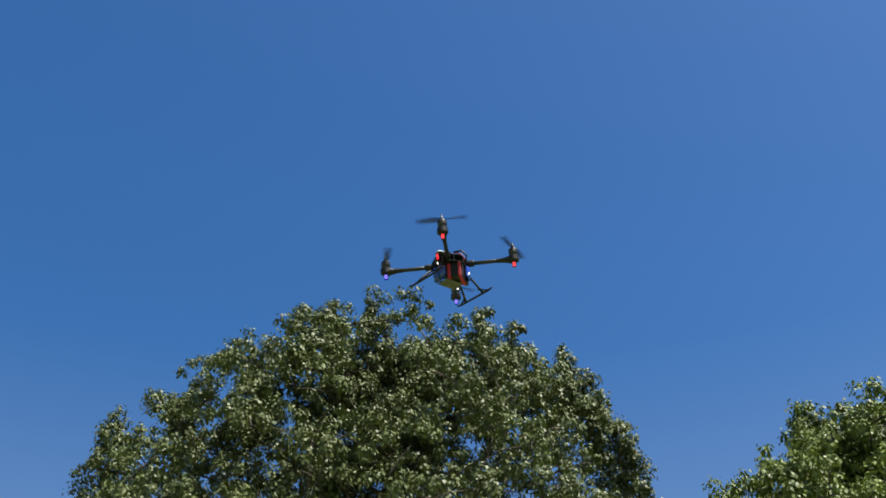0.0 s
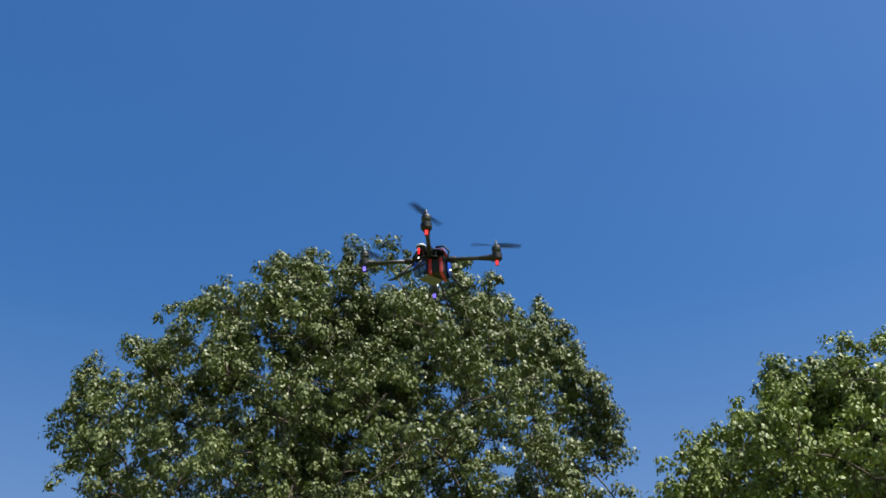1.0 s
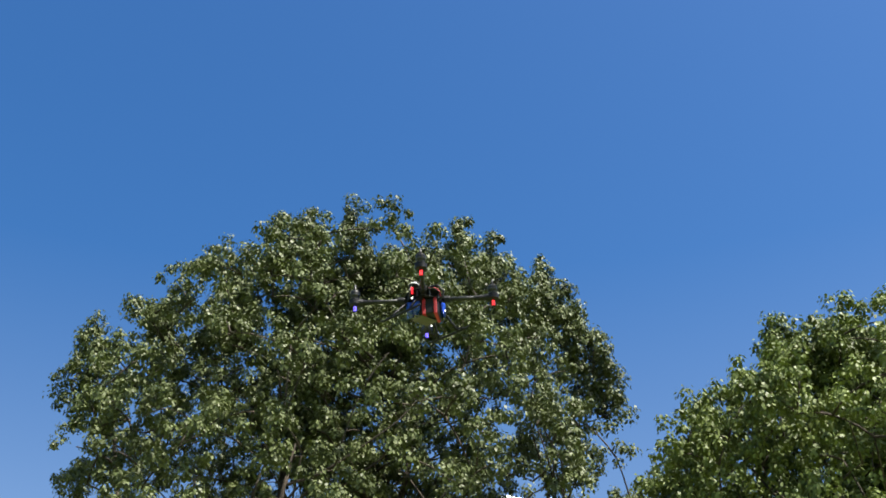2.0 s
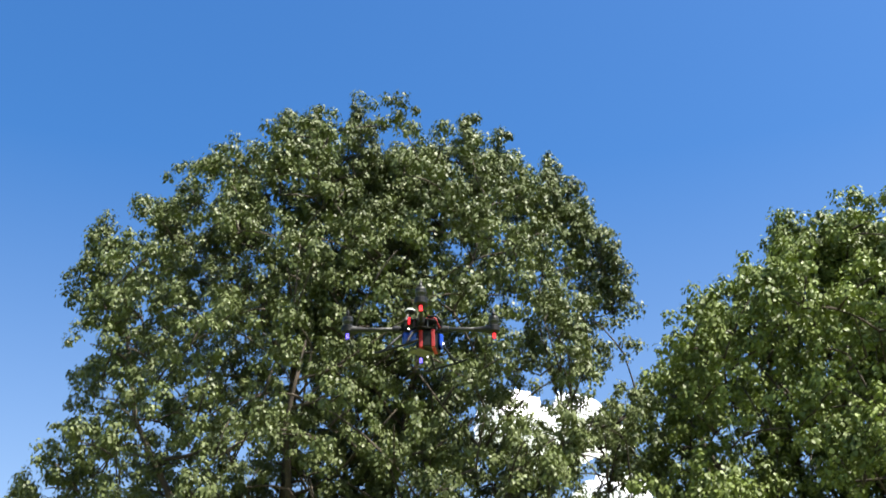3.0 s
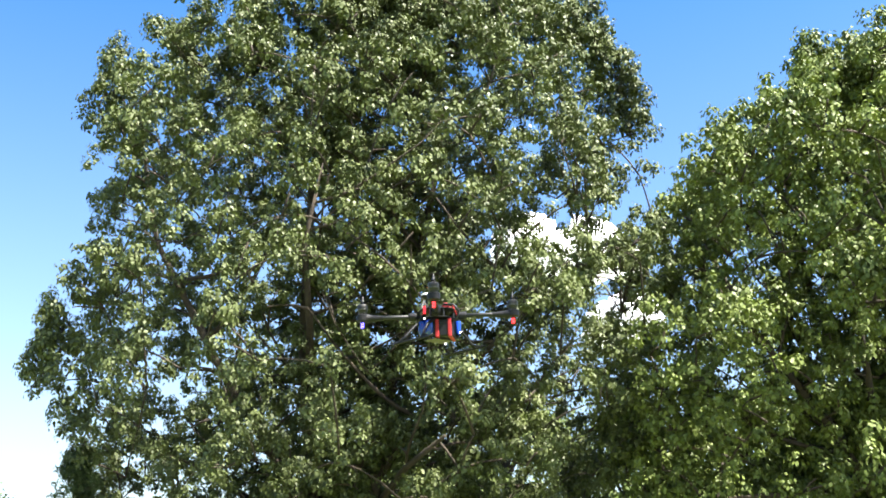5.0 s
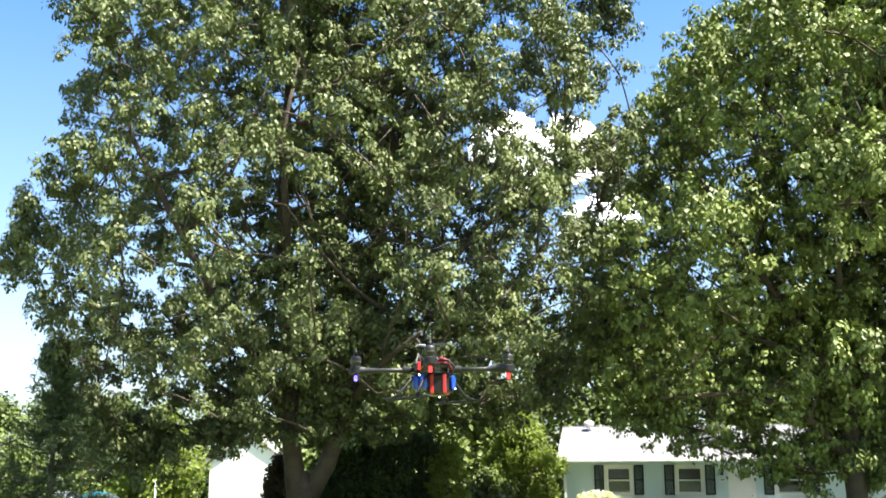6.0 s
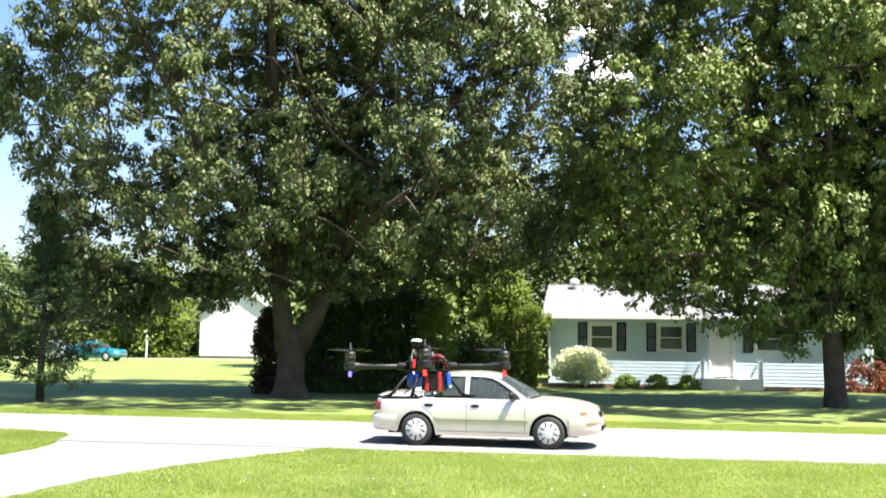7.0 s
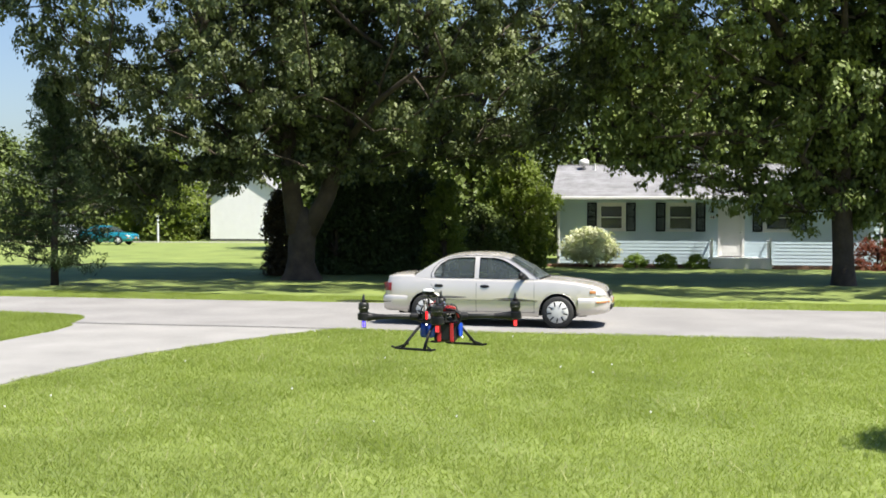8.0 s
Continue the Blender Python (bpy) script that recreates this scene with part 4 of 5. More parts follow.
            for p, q in zip(rows, rows[1:]):
                for i in range(4):
                    bm.faces.new((p[i], q[i], q[i + 1], p[i + 1]))
            bm.faces.new(rows[0])
            bm.faces.new(rows[-1][::-1])
            bmesh.ops.recalc_face_normals(bm, faces=bm.faces)
            part(name, bm, mat, car, text)
        # lamps in the end faces
        part("tail_lamp", boxed(-2.10, -2.07, min(s * 0.40, s * 0.66), max(s * 0.40, s * 0.66), 0.64, 0.79, bevel=0.01), REDLENS, car, "red tail lamp")
    # wrapped-round bumpers
    for name, plan, lamp_at in (("rear_bumper", [(-1.60, 0.824), (-1.85, 0.820), (-2.02, 0.785), (-2.10, 0.70), (-2.145, 0.5), (-2.165, 0.25), (-2.17, 0.0)], 0), ("front_bumper", [(1.60, 0.824), (1.82, 0.808), (2.0, 0.752), (2.10, 0.64), (2.165, 0.42), (2.19, 0.2), (2.195, 0.0)], 1)):
        path = plan + [(x, -y) for x, y in plan[-2::-1]]
        bm, rows = bmesh.new(), []
        for x, y in path:
            d = Vector((x - math.copysign(1.2, x), y)).normalized()
            rows.append([bm.verts.new((x - d.x * i, y - d.y * i, z)) for i, z in ((0.09, 0.27), (0.02, 0.30), (-0.004, 0.37), (-0.012, 0.46), (-0.012, 0.53), (0.004, 0.558), (0.05, 0.572), (0.14, 0.575))])
        for p, q in zip(rows, rows[1:]):
            for i in range(7):
                bm.faces.new((p[i], q[i], q[i + 1], p[i + 1]))
        bmesh.ops.recalc_face_normals(bm, faces=bm.faces)
        bumper = part(name, bm, paint, car, smooth=True)
        if lamp_at:
            for s in (-1, 1):
                part("bumper_lamp", tube(bmesh.new(), [(1.93, s * 0.786, 0.495), (2.02, s * 0.752, 0.495), (2.10, s * 0.658, 0.495), (2.145, s * 0.53, 0.495)], 0.022, 6), AMBER, bumper, "amber bumper lamp")
            part("air_intake", boxed(2.14, 2.202, -0.42, 0.42, 0.345, 0.44, bevel=0.01), TRIM, bumper)
            part("number_plate", boxed(2.195, 2.212, -0.16, 0.16, 0.45, 0.54), AMBER, bumper)
    part("grille", boxed(2.08, 2.165, -0.33, 0.33, 0.575, 0.66, bevel=0.015), TRIM, car)
    for k in range(2):
        part("grille_bar", boxed(2.155, 2.17, -0.32, 0.32, 0.598 + 0.03 * k, 0.606 + 0.03 * k), CHROME, car)
    # seats
    for x in (-0.9, 0.1):
        for y in (-0.35, 0.35):
            seat = part("seat", boxed(x, x + 0.5, y - 0.24, y + 0.24, 0.4, 0.68, bevel=0.05), SEAT, car)
            part("seat_back", boxed(x - 0.12, x + 0.04, y - 0.24, y + 0.24, 0.60, 1.0, bevel=0.05), SEAT, seat)
            part("head_rest", boxed(x - 0.13, x - 0.03, y - 0.12, y + 0.12, 1.01, 1.15, bevel=0.04), SEAT, seat)
    part("steering_wheel", tube(bmesh.new(), [(0.60 + 0.06 * math.cos(a), 0.36 + 0.18 * math.sin(a), 0.90 + 0.15 * math.cos(a)) for a in np.linspace(0, 2 * math.pi, 17)], 0.014, 6), TRIM, car)
    part("dashboard", boxed(0.66, 0.95, -0.70, 0.70, 0.6, 0.885, bevel=0.04), SEAT, car)
    part("parcel_shelf", boxed(-1.45, -1.05, -0.66, 0.66, 0.86, 0.905, bevel=0.01), SEAT, car)
    part("door_lining", boxed(-1.35, 0.8, 0.70, 0.73, 0.4, 0.88), SEAT, car)
    part("door_lining", boxed(-1.35, 0.8, -0.73, -0.70, 0.4, 0.88), SEAT, car)
    for x in (front_x, rear_x):
        for s in (-1, 1):
            wheel = part("wheel", turned(bmesh.new(), [(0.19, -0.085), (0.27, -0.095), (0.295, -0.07), (0.30, 0.0), (0.295, 0.07), (0.27, 0.095), (0.19, 0.085)], pose(x, s * 0.745, 0.30, 90), 32), RUBBER, car, "black tyre with silver cover", True)
            bm = turned(bmesh.new(), [(0.20, 0.0), (0.205, 0.012), (0.195, 0.02), (0.09, 0.028), (0.05, 0.034), (0.02, 0.035)], pose(x, s * 0.815, 0.30, 90 if s < 0 else -90), 32)
            cover = part("wheel_cover", bm, HUBCAP, wheel, smooth=True)
            for k in range(9):
                a = 2 * math.pi * k / 9
                bm = boxed(0.10, 0.185, -0.012, 0.012, 0.0, 0.005)
                bmesh.ops.transform(bm, matrix=pose(x, s * 0.8425, 0.30, 90 if s < 0 else -90) @ Matrix.Rotation(a, 4, "Z") @ pose(0.0, 0.02, 0.0015, 0, -4.5, 22), verts=bm.verts)
                part("cover_slot", bm, TRIM, cover)
    return car


sedan(pose(1.44, 20.84, 0.012, 0, 0, -13.0), BEIGE, "champagne beige four-door sedan parked on the street")
sedan(pose(-22.7, 78.0, 0.012, 0, 0, -14.0), TEAL, "teal blue sedan parked by the far lawn")
sedan(pose(-27.0, 81.5, 0.012, 0, 0, 160.0), SILVER, "silver grey sedan parked behind the pine")

# ---- shrubs and further trees ----
small_tree("flowering_shrub", 21, *along(-1.75, 45.0).xy, 1.75, 1.15, LEAF_CREAM, "cream-leaved rounded shrub before the bungalow", 80, 95, 0.10, 0.36, clump_r=0.34, category="shrub")
for k, s in enumerate((0.08, 1.33, 2.55)):
    small_tree("boxwood_shrub", 30 + k, *along(s, 45.0).xy, 0.62, 0.46, LEAF_BOX, "small clipped round boxwood by the brick edging", 40, 70, 0.06, 0.1, "boxwoods before the bungalow", clump_r=0.15, category="shrub")
small_tree("barberry_shrub", 35, *along(9.5, 45.0).xy, 1.5, 1.0, LEAF_RED, "dark red barberry shrub by the wall", 50, 80, 0.09, 0.1, clump_r=0.28, category="shrub")
small_tree("rusty_cypress", 36, -5.0, 37.6, 3.1, 0.46, LEAF_BROWN, "dark rusty evergreen shrub beside the maple", 90, 120, 0.10, 0.03, clump_r=0.32, category="shrub")
for k, (x, y, h, r) in enumerate(((-3.2, 38.8, 3.6, 0.95), (-2.1, 39.2, 3.9, 0.9), (-1.1, 39.0, 3.7, 0.9), (-0.2, 39.5, 4.0, 0.85))):
    small_tree("arborvitae", 40 + k, x, y, h, r, LEAF_DARK, "dark green arborvitae in a close hedge", 110, 120, 0.11, 0.03, "arborvitae hedge", clump_r=0.38, category="shrub")
small_tree("arborvitae", 47, 0.7, 38.4, 3.5, 0.7, LEAF_LIME, "yellow-green arborvitae in the hedge", 80, 110, 0.10, 0.08, "arborvitae hedge", clump_r=0.3, category="shrub")
small_tree("willow_tree", 48, 3.7, 43.2, 4.9, 1.55, LEAF_LIME, "pale green weeping tree beside the bungalow", 130, 110, 0.13, 0.12, clump_r=0.42, hang=1.6)
small_tree("laurel_shrub", 49, 2.2, 41.5, 2.6, 1.2, LEAF_FAR, "leafy green shrub under the maple", 80, 100, 0.13, 0.05, clump_r=0.4, category="shrub")
for k, (x, y, h, r, leaf) in enumerate(((3, 66, 15, 6.5, LEAF_FAR), (10, 64, 13, 6, LEAF_FAR), (17, 66, 14, 7, LEAF_FAR), (24, 64, 14, 7, LEAF_FAR), (31, 60, 13, 7, LEAF_FAR), (-4, 68, 13, 6, LEAF_FAR), (-3, 54, 8, 4, LEAF_FAR), (1, 56, 9, 3.6, LEAF_FAR),
                                        (-37, 92, 10, 5, LEAF_FAR), (-38, 84, 11, 6, LEAF_FAR), (-22.5, 92, 8.5, 4, LEAF_LIME), (-28, 100, 10, 5, LEAF_FAR), (-46, 92, 12, 6, LEAF_FAR), (-20, 112, 11, 6, LEAF_FAR), (-12, 108, 10, 6, LEAF_FAR), (-36, 110, 12, 7, LEAF_FAR))):
    small_tree("background_tree", 60 + k, x, y, h, r, leaf, "leafy green tree beyond the houses", 130, 75, 0.34, 0.06, "background trees")
for k in range(9):
    small_tree("hedge_shrub", 90 + k, -27 + 1.9 * k, 97 + 0.4 * (k % 3), 2.6 + 0.3 * (k % 2), 1.5, LEAF_DARK, "dark low hedge shrub at the lawn's end", 40, 70, 0.24, 0.03, "far hedge", category="shrub")


# added tree right of the view, only there to shade the lawn's near corner
small_tree("unseen_shade_tree", 51, 6.35, 8.35, 4.4, 1.15, LEAF_RIGHT, "unseen leafy tree added to shade the near lawn", 60, 90, 0.13, 0.55, clump_r=0.42)


def pine(seed, x, y, height):
    """A young pine: straight stem, whorls of boughs, tufts of needles."""
    rng = np.random.default_rng(seed)
    tree = holder("pine_tree", pose(x, y, 0), "young dark green pine with open whorled boughs", "tree")
    part("trunk", tube(bmesh.new(), [(0, 0, -0.1), (0, 0, 1.5), (0.04, 0, 3.5), (0, 0, height)], [0.13, 0.10, 0.06, 0.012], 10), BARK, tree, smooth=True)
    c, bm = [], bmesh.new()
    z = 0.7
    while z < height - 0.2:
        reach = 2.4 * (1 - z / height) ** 0.95 + 0.12
        for k in range(7):
            a = rng.uniform(0, 2 * math.pi)
            r = reach * rng.uniform(0.6, 1.1)
            tip = Vector((r * math.cos(a), r * math.sin(a), z + r * rng.uniform(0.05, 0.35)))
            pts = curve((0, 0, z), tip, -0.06 * r, 4)
            tube(bm, pts, [0.03, 0.024, 0.018, 0.012, 0.006], 5)
            for p in pts[1:]:
                for q in range(2):
                    c.append(tuple(p + Vector(rng.normal(size=3)) * 0.11))
        z += rng.uniform(0.36, 0.55)
    for k in range(6):
        c.append((0, 0, height - 0.1 * k))
    part("boughwork", bm, BARK, tree, smooth=True, kind="stuff")
    v, f = leaves(rng, c, np.full(len(c), 0.24), 20, 0.17, 0.7, 0.5, 0.3, 0.0, 0.09)
    arrays("needles", v, f, NEEDLE, tree)


pine(5, -10.95, 32.2, 6.2)


# ---- clouds ----
def cloud(seed, centre, size, puffs):
    rng = np.random.default_rng(seed)
    bm = bmesh.new()
    for k in range(puffs):
        made = bmesh.ops.create_icosphere(bm, subdivisions=3, radius=1.0)["verts"]
        p = Vector((rng.normal() * size[0] * 0.45, rng.normal() * size[1] * 0.4, abs(rng.normal()) * size[2] * 0.4))
        r = size[2] * rng.uniform(0.35, 0.7)
        for v in made:
            v.co = p + v.co * r * (1 + 0.35 * noise.noise(v.co * 2.2 + p * 0.01) + 0.15 * noise.noise(v.co * 6))
    ob = part("cloud", bm, CLOUD, None, smooth=True)
    ob.location = centre
    tagged(ob, "small white cumulus cloud low in the sky", "cloud")


def sky_place(azimuth, elevation, far):
    return (far * math.sin(radians(azimuth)) * math.cos(radians(elevation)), far * math.cos(radians(azimuth)) * math.cos(radians(elevation)), far * math.sin(radians(elevation)))


cloud(2, sky_place(6.4, 16.6, 1400), (80, 50, 52), 26)
cloud(5, sky_place(9.4, 13.2, 1450), (60, 40, 40), 14)


# ---- the quadcopter ----
def quadcopter():
    drone = holder("quadcopter", pose(0, 4.4, 5), "black four-armed quadcopter with glowing lamps and a blue battery pack", "drone")
    arm, turn = 0.325, Matrix.Rotation(radians(45), 4, "Z")

    def skewed(bm, m=turn):
        bmesh.ops.transform(bm, matrix=m, verts=bm.verts)
        return bm

    plates = []
    for z in (-0.024, 0.014):
        bm = turned(bmesh.new(), [(0.088, z - 0.002), (0.092, z), (0.092, z + 0.002), (0.088, z + 0.004)], None, 8)
        plates.append(part("centre_plate", bm, CARBON, drone, "black carbon plate"))
    for k in range(8):
        a = math.pi * (k + 0.5) / 4
        part("standoff", turned(bmesh.new(), [(0.004, -0.02), (0.004, 0.014)], pose(0.075 * math.cos(a), 0.075 * math.sin(a), 0), 8), STEEL, drone)
    props = []
    for k, (dx, dy, led) in enumerate(((0, -1, LED_RED), (0, 1, LED_BLUE), (-1, 0, LED_BLUE), (1, 0, LED_RED))):
        x, y = dx * arm, dy * arm
        a = part("arm", tube(bmesh.new(), [(dx * 0.05, dy * 0.05, -0.004), (dx * 0.20, dy * 0.20, -0.004), (x, y, -0.004)], [0.0105, 0.010, 0.0095], 12), GREYARM, drone, smooth=True)
        part("arm_clamp", turned(bmesh.new(), [(0.015, 0), (0.017, 0.004), (0.017, 0.03), (0.015, 0.034)], Matrix.Translation((dx * 0.09, dy * 0.09, -0.004)) @ Vector((dx, dy, 0)).to_track_quat("Z", "Y").to_matrix().to_4x4(), 14), TRIM, a)
        mount = part("motor_mount", turned(bmesh.new(), [(0.020, -0.018), (0.027, -0.014), (0.027, 0.010), (0.022, 0.014)], pose(x, y, 0), 20), TRIM, drone)
        part("mount_collar", turned(bmesh.new(), [(0.0105, 0), (0.012, 0.02), (0.015, 0.05), (0.022, 0.075)], Matrix.Translation((x - dx * 0.09, y - dy * 0.09, -0.004)) @ Vector((dx, dy, 0)).to_track_quat("Z", "Y").to_matrix().to_4x4(), 14), TRIM, mount)
        motor = part("motor", turned(bmesh.new(), [(0.018, 0.0145), (0.019, 0.02), (0.0185, 0.026), (0.0225, 0.028), (0.0228, 0.05), (0.020, 0.056), (0.010, 0.060)], pose(x, y, 0), 24), MOTOR, drone, smooth=True)
        part("motor_ring", turned(bmesh.new(), [(0.0228, 0.031), (0.0236, 0.032), (0.0236, 0.036), (0.0228, 0.037)], pose(x, y, 0), 24), STEEL, motor)
        part("prop_nut", turned(bmesh.new(), [(0.009, 0.0605), (0.009, 0.068), (0.006, 0.074), (0.004, 0.088), (0.001, 0.096)], pose(x, y, 0), 14), MOTOR, motor, smooth=True)
        lamp = part("led_strip", boxed(x - 0.0075, x + 0.0075, y - 0.006, y + 0.006, -0.048, -0.022, bevel=0.002), led, drone, "glowing red lamp" if led is LED_RED else "glowing violet-blue lamp")
        for row in range(4):
            for u in (-0.0036, 0.0036):
                part("led_dot", boxed(x + u - 0.0021, x + u + 0.0021, y - 0.0072, y + 0.0072, -0.0462 + 0.006 * row, -0.0425 + 0.006 * row), LED_RED_DOT if led is LED_RED else LED_BLUE_DOT, lamp)
        part("led_back", boxed(x - 0.009, x + 0.009, y - 0.002, y + 0.002, -0.050, -0.018), TRIM, lamp)
        # a two-bladed propeller, twisted and tapered
        bm = bmesh.new()
        hub = turned(bm, [(0.010, -0.003), (0.010, 0.004)], None, 12)
        for s in (-1, 1):
            rows = []
            for i in range(9):
                r = 0.008 + 0.119 * i / 8
                w = 0.006 + 0.010 * math.sin(math.pi * min(1, 0.15 + 0.85 * i / 8)) ** 0.7
                tilt = radians(26 - 17 * i / 8) * (1 if k < 2 else -1)
                rows.append([bm.verts.new((s * r, s * u * w * math.cos(tilt), u * w * math.sin(tilt) + dz)) for u, dz in ((-1, 0), (0, 0.0012), (1, 0), (0, -0.0008))])
            for p, q in zip(rows, rows[1:]):
                for j in range(4):
                    bm.faces.new((p[j], q[j], q[(j + 1) % 4], p[(j + 1) % 4]))
            bm.faces.new(rows[-1])
        bmesh.ops.recalc_face_normals(bm, faces=bm.faces)
        prop = part("propeller", bm, SMOKE, drone, "thin dark two-bladed propeller")
        prop.location = (x, y, 0.064)
        props.append(prop)
    # battery box, straps and wrapped packs under the plates
    part("battery", skewed(boxed(-0.035, 0.055, -0.05, 0.05, -0.105, -0.030, bevel=0.006), Matrix.Rotation(radians(-8), 4, "Z") @ Matrix.Translation((0.02, -0.01, 0))), TRIM, drone, "black battery block")
    for x in (-0.012, 0.042):
        part("battery_strap", skewed(boxed(x - 0.008, x + 0.008, -0.054, 0.054, -0.109, -0.028, bevel=0.003), Matrix.Rotation(radians(-8), 4, "Z") @ Matrix.Translation((0.02, -0.01, 0))), REDSTRAP, drone, "red battery strap")
    for x, y, w in ((-0.064, -0.018, 0.018), (-0.034, -0.044, 0.017), (0.088, 0.0, 0.012)):
        bm = boxed(x - w, x + w, y - 0.03, y + 0.035, -0.092, -0.030, bevel=0.012)
        part("battery_cell", bm, BLUE, drone, "blue shrink-wrapped cell", True)
    part("payload_tray", skewed(boxed(-0.05, 0.05, -0.035, 0.035, -0.113, -0.110)), TAN, drone, "tan mounting board")
    part("camera_module", boxed(0.058, 0.088, 0.02, 0.055, -0.10, -0.045, bevel=0.004), STEEL, drone)
    for x, y, z in ((-0.018 - 0.035, -0.085, -0.036), (0.098, -0.05, -0.092), (0.03, 0.05, -0.118)):
        part("white_lamp", turned(bmesh.new(), [(0.002, 0), (0.0035, 0.002), (0.003, 0.006)], pose(x, y, z), 10), LED_WHITE, drone, "small white lamp")
    # flight electronics and wiring on top
    part("controller", skewed(boxed(-0.035, 0.035, -0.03, 0.03, 0.019, 0.04, bevel=0.003)), TRIM, drone)
    part("receiver", skewed(boxed(0.03, 0.062, -0.02, 0.02, 0.019, 0.034, bevel=0.003), Matrix.Rotation(radians(-20), 4, "Z")), REDSTRAP, drone, "red receiver board")
    for k in range(7):
        a = 0.7 * k - 1.2
        p = [(0.045 * math.cos(a), 0.045 * math.sin(a), 0.02), (0.06 * math.cos(a + 0.3), 0.06 * math.sin(a + 0.3), 0.042 + 0.004 * k), (0.075 * math.cos(a + 0.7), 0.075 * math.sin(a + 0.7), 0.034), (0.088 * math.cos(a + 0.9), 0.088 * math.sin(a + 0.9), -0.01)]
        part("wire", tube(bmesh.new(), p, 0.0028 if k % 3 else 0.004, 6), (REDSTRAP, TRIM, TRIM, CHROME, REDSTRAP, TRIM, TAN)[k], drone, smooth=True)
    part("battery_lead", tube(bmesh.new(), [(0.03, -0.07, 0.03), (0.07, -0.085, 0.026), (0.095, -0.075, 0.0), (0.085, -0.07, -0.03), (0.05, -0.065, -0.05)], 0.005, 8), TRIM, drone, smooth=True)
    for x in (-0.052,):
        part("side_lamp", boxed(x - 0.005, x + 0.005, -0.088, -0.080, -0.012, 0.022, bevel=0.002), LED_RED, drone, "glowing red lamp")
    # receiver puck on a mast
    mast = part("mast", turned(bmesh.new(), [(0.004, 0.016), (0.0035, 0.09)], pose(-0.048, 0.045, 0), 10), TRIM, drone)
    puck = part("mast_puck", turned(bmesh.new(), [(0.012, 0.086), (0.022, 0.092), (0.025, 0.098), (0.023, 0.104), (0.012, 0.108)], pose(-0.048, 0.045, 0), 20), TRIM, mast, smooth=True)
    part("puck_top", turned(bmesh.new(), [(0.024, 0.1005), (0.0245, 0.105), (0.018, 0.111), (0.006, 0.113)], pose(-0.048, 0.045, 0), 20), WHITE, puck, "white domed top", True)
    # landing gear: two skids on splayed struts
    d, p = Vector((0.76, -0.65, 0)), Vector((0.65, 0.76, 0))
    for s in (-1, 1):
        mid = p * 0.165 * s
        pts = [mid + d * u + Vector((0, 0, z)) for u, z in ((-0.125, -0.126), (-0.10, -0.133), (0.10, -0.133), (0.125, -0.128))]
        gear = part("skid", tube(bmesh.new(), pts, [0.004, 0.0055, 0.0055, 0.004], 8), CARBON, drone, "black landing skid", True)
        for u, v in ((-0.045, -0.035), (0.045, 0.035)):
            part("strut", tube(bmesh.new(), [p * 0.055 * s + d * v + Vector((0, 0, -0.026)), p * 0.10 * s + d * v * 1.1 + Vector((0, 0, -0.055)), p * 0.14 * s + d * u * 1.15 + Vector((0, 0, -0.10)), mid + d * u * 1.4 + Vector((0, 0, -0.132))], [0.007, 0.006, 0.006, 0.007], 8), CARBON, gear, smooth=True)
        for u in (-0.075, 0.075):
            part("gusset", tube(bmesh.new(), [mid + d * u * 1.3 + Vector((0, 0, -0.130)), mid + d * u * 0.6 - p * 0.02 * s + Vector((0, 0, -0.112))], 0.004, 6), CARBON, gear)
    return drone, props


DRONE, PROPS = quadcopter()


# ---- blades of grass ----
def turf(name, seed, count, s0, s1, n0, n1, keep, height, label, mat=BLADE):
    """Standing blades scattered over a stretch of lawn."""
    rng = np.random.default_rng(seed)
    s, n = rng.uniform(s0, s1, count), rng.uniform(n0, n1, count)
    ok = keep(s, n)
    s, n = s[ok], n[ok]
    east, north = np.array(EAST), np.array(NORTH)
    p = s[:, None] * east + n[:, None] * north
    patch = np.array([0.75 + 0.5 * noise.noise(Vector((a * 0.9, b * 0.9, seed))) for a, b in zip(s, n)])
    h = height * rng.uniform(0.45, 1.15, len(p)) * patch
    a = rng.uniform(0, 2 * math.pi, len(p))
    side = np.stack([np.cos(a), np.sin(a), np.zeros(len(p))], 1) * (0.0045 * rng.uniform(0.7, 1.4, len(p)))[:, None]
    lean = rng.normal(size=(len(p), 3)) * (h * 0.8)[:, None]
    lean[:, 2] = h
    v = np.stack([p - side, p + side, p + lean], 1).reshape(-1, 3)
    f = np.arange(len(v)).reshape(-1, 3)
    ob = arrays(name, v, f, mat, None, label, kind="stuff")
    return tagged(ob, category="grass")


edge_s, edge_n = [p[0] for p in DRIVE[:7]][::-1], [p[1] for p in DRIVE[:7]][::-1]
near_drive = lambda s, n: s > np.interp(n, edge_n, edge_s) + 0.02 + 0.06 * np.sin(n * 7)
turf("grass", 1, 380000, -8.0, 7.5, 7.2, 19.12, near_drive, 0.062, "mown green grass on the near lawn")
turf("grass", 2, 90000, -15.0, -10.0, 13.0, 21.0, lambda s, n: (s < np.interp(n, [12, 16, 17.6, 18.5, 19, 20, 20.6, 20.78], [-10.4, -10.1, -10.08, -10.25, -10.5, -10.8, -11.2, -11.7])) & (n < np.interp(s, [-13, -11.7, -11.2], [20.95, 20.8, 20.65])), 0.08, "mown green grass beside the driveway")
turf("grass", 3, 60000, -18.0, 8.5, 24.9, 27.0, lambda s, n: n > 24.95 + 0.08 * np.sin(s * 3.1) * np.sin(s * 1.3), 0.08, "ragged grass along the street's edge")


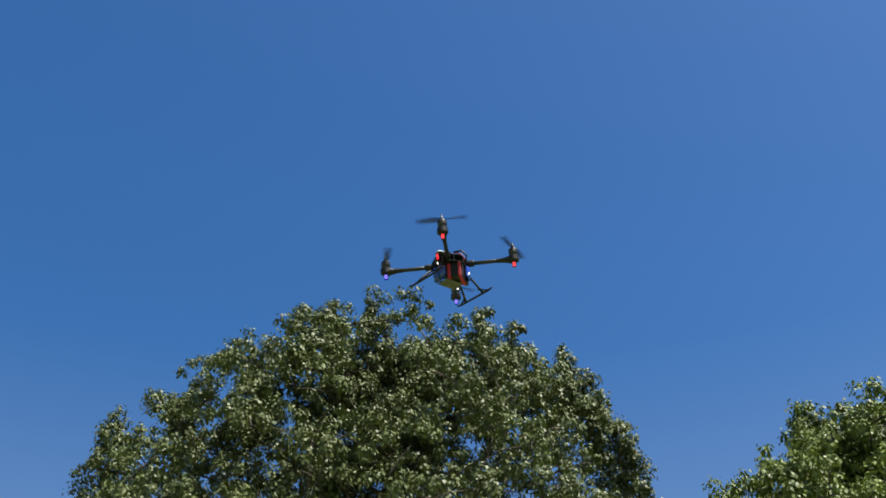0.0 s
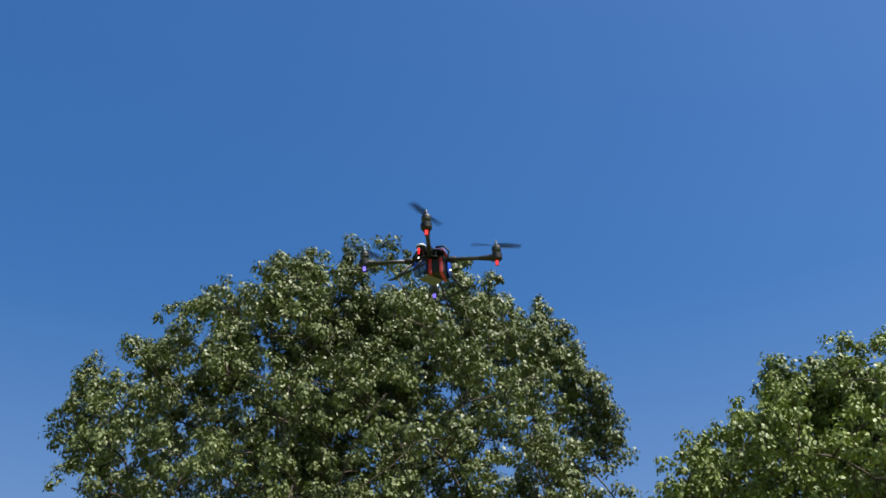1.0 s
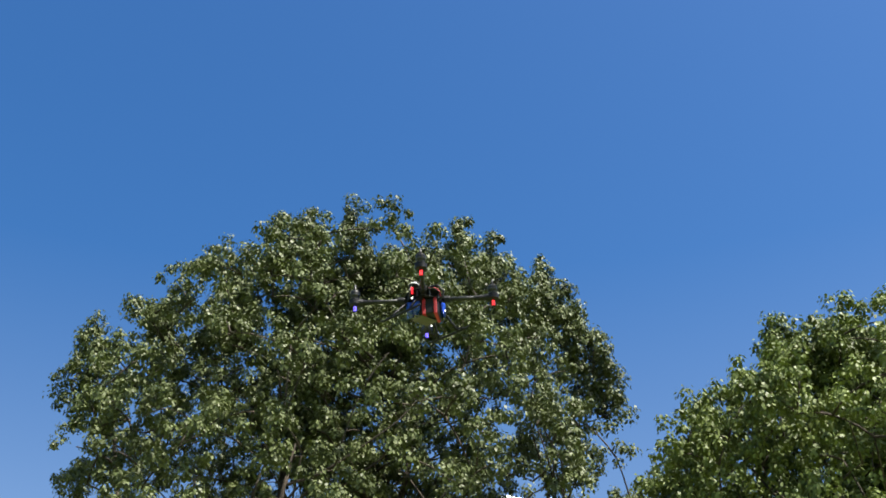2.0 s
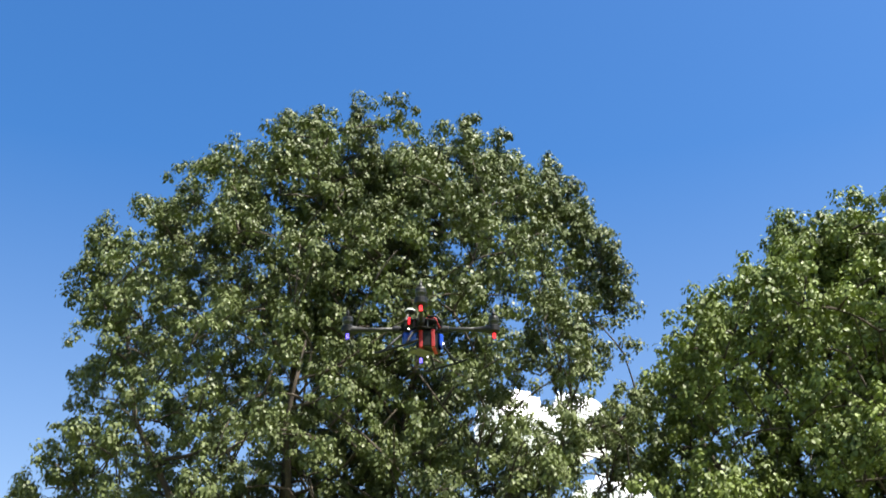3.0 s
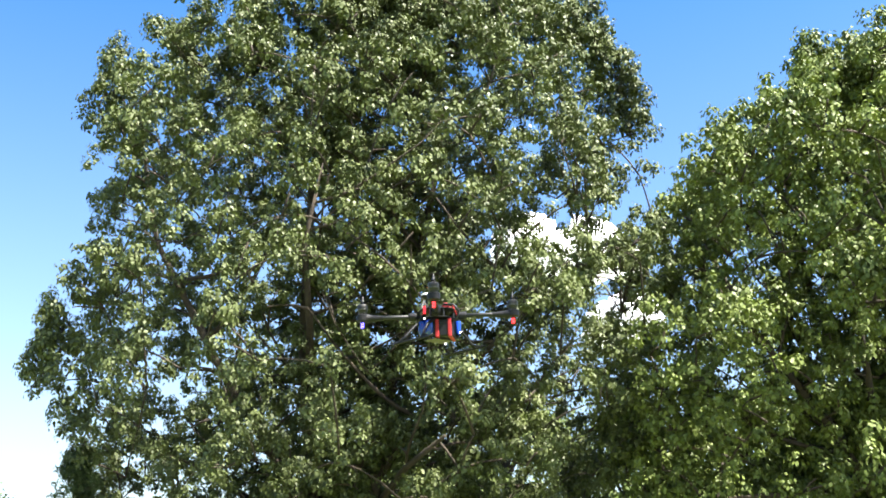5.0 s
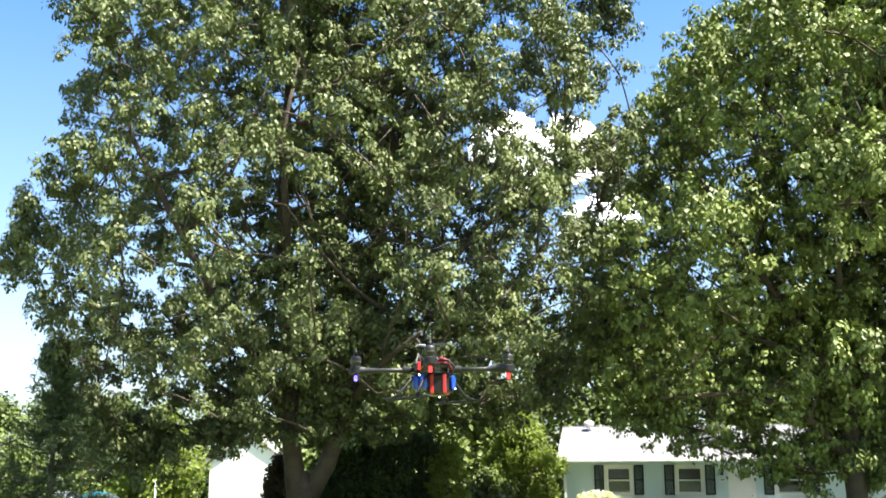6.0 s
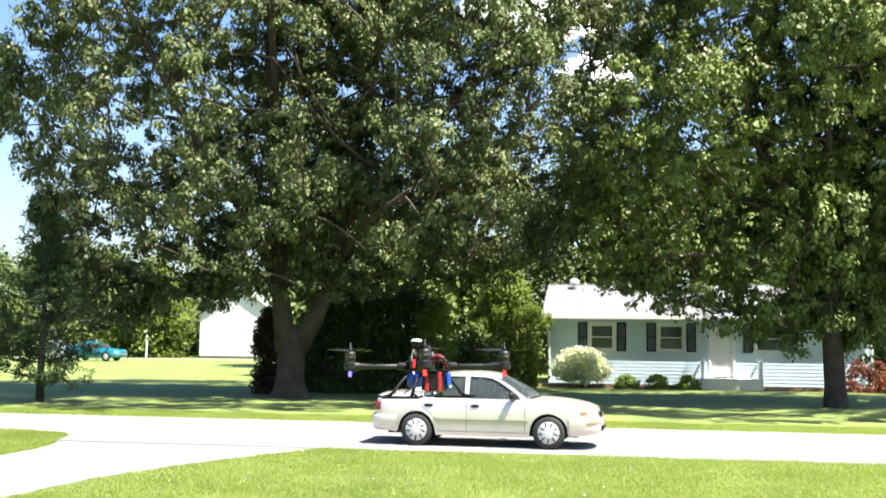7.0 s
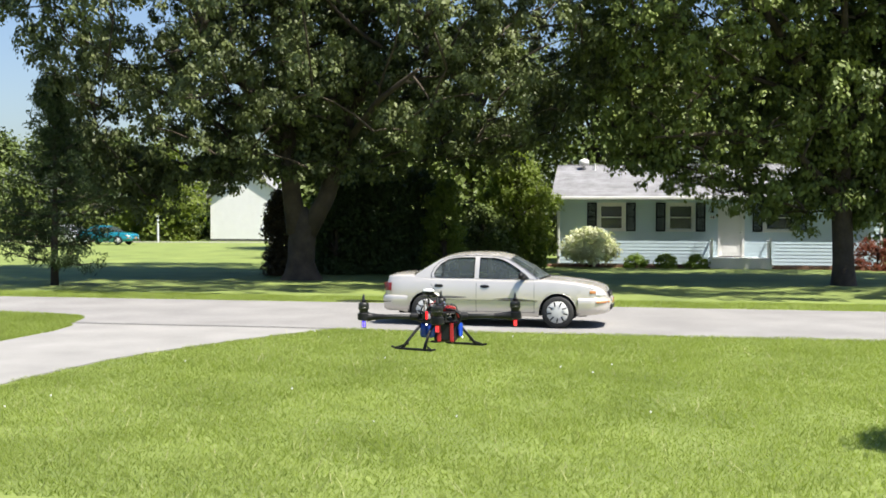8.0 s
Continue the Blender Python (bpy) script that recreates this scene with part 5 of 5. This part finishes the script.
STALK = leaf_material("dry_grass_stalk", (0.20, 0.21, 0.10), (0.30, 0.30, 0.16), 0.35, 0.6, 1.1)
turf("grass_stalks", 4, 4200, -8.0, 7.5, 7.2, 19.0, near_drive, 0.15, "pale dry stalks standing in the near lawn", STALK)


def clover():
    """White clover heads scattered in the near lawn."""
    rng = np.random.default_rng(17)
    bm = bmesh.new()
    for k in range(16):
        s, n = rng.uniform(-6.5, 6.5), rng.uniform(8.5, 18.0)
        made = bmesh.ops.create_icosphere(bm, subdivisions=1, radius=0.010 * rng.uniform(0.7, 1.5))["verts"]
        for v in made:
            v.co += along(s, n, 0.075)
    tagged(part("clover", bm, WHITE, None, "white clover heads in the near lawn", kind="stuff"), category="clover")


clover()


# ---- what moves ----
def motions():
    flight = [
        (0.0, 0.032, 4.402, 5.283, 5.3, -1.7, -6.0),
        (0.5, 0.047, 4.406, 5.156, 4.3, -0.2, -4.4),
        (1.0, 0.044, 4.400, 5.006, 5.0, -0.6, -3.9),
        (1.5, 0.039, 4.395, 4.823, 5.0, -0.9, -3.7),
        (1.7, 0.026, 4.411, 4.738, 3.5, -1.3, -3.4),
        (3.0, -0.051, 4.440, 3.907, 1.6, 0.1, 0.7),
        (3.5, -0.070, 4.470, 3.694, 1.1, 0.5, -1.5),
        (4.0, -0.076, 4.510, 3.550, 0.4, -0.1, -2.1),
        (5.5, -0.024, 4.565, 2.894, 0.2, -0.9, -1.8),
        (6.0, 0.019, 4.612, 2.519, -0.2, -0.7, -1.4),
        (6.5, 0.047, 4.594, 2.150, -2.2, -1.1, -2.6),
        (7.0, 0.056, 4.580, 1.926, -2.6, -0.9, -2.4),
        (7.5, 0.062, 4.607, 1.779, -1.7, -1.2, -1.9),
        (8.0, 0.067, 4.622, 1.630, -1.7, -0.8, -2.3),
    ]
    walk(DRONE, [(t, pose(x, y, z, rx, ry, rz)) for t, x, y, z, rx, ry, rz in flight])
    for k, prop in enumerate(PROPS):
        way = 1 if k < 2 else -1
        m = Matrix.Translation(prop.location)
        walk(prop, [(i / FPS, m @ Matrix.Rotation(way * radians(86.0 * i + 37 * k), 4, "Z")) for i in range(241)])


motions()
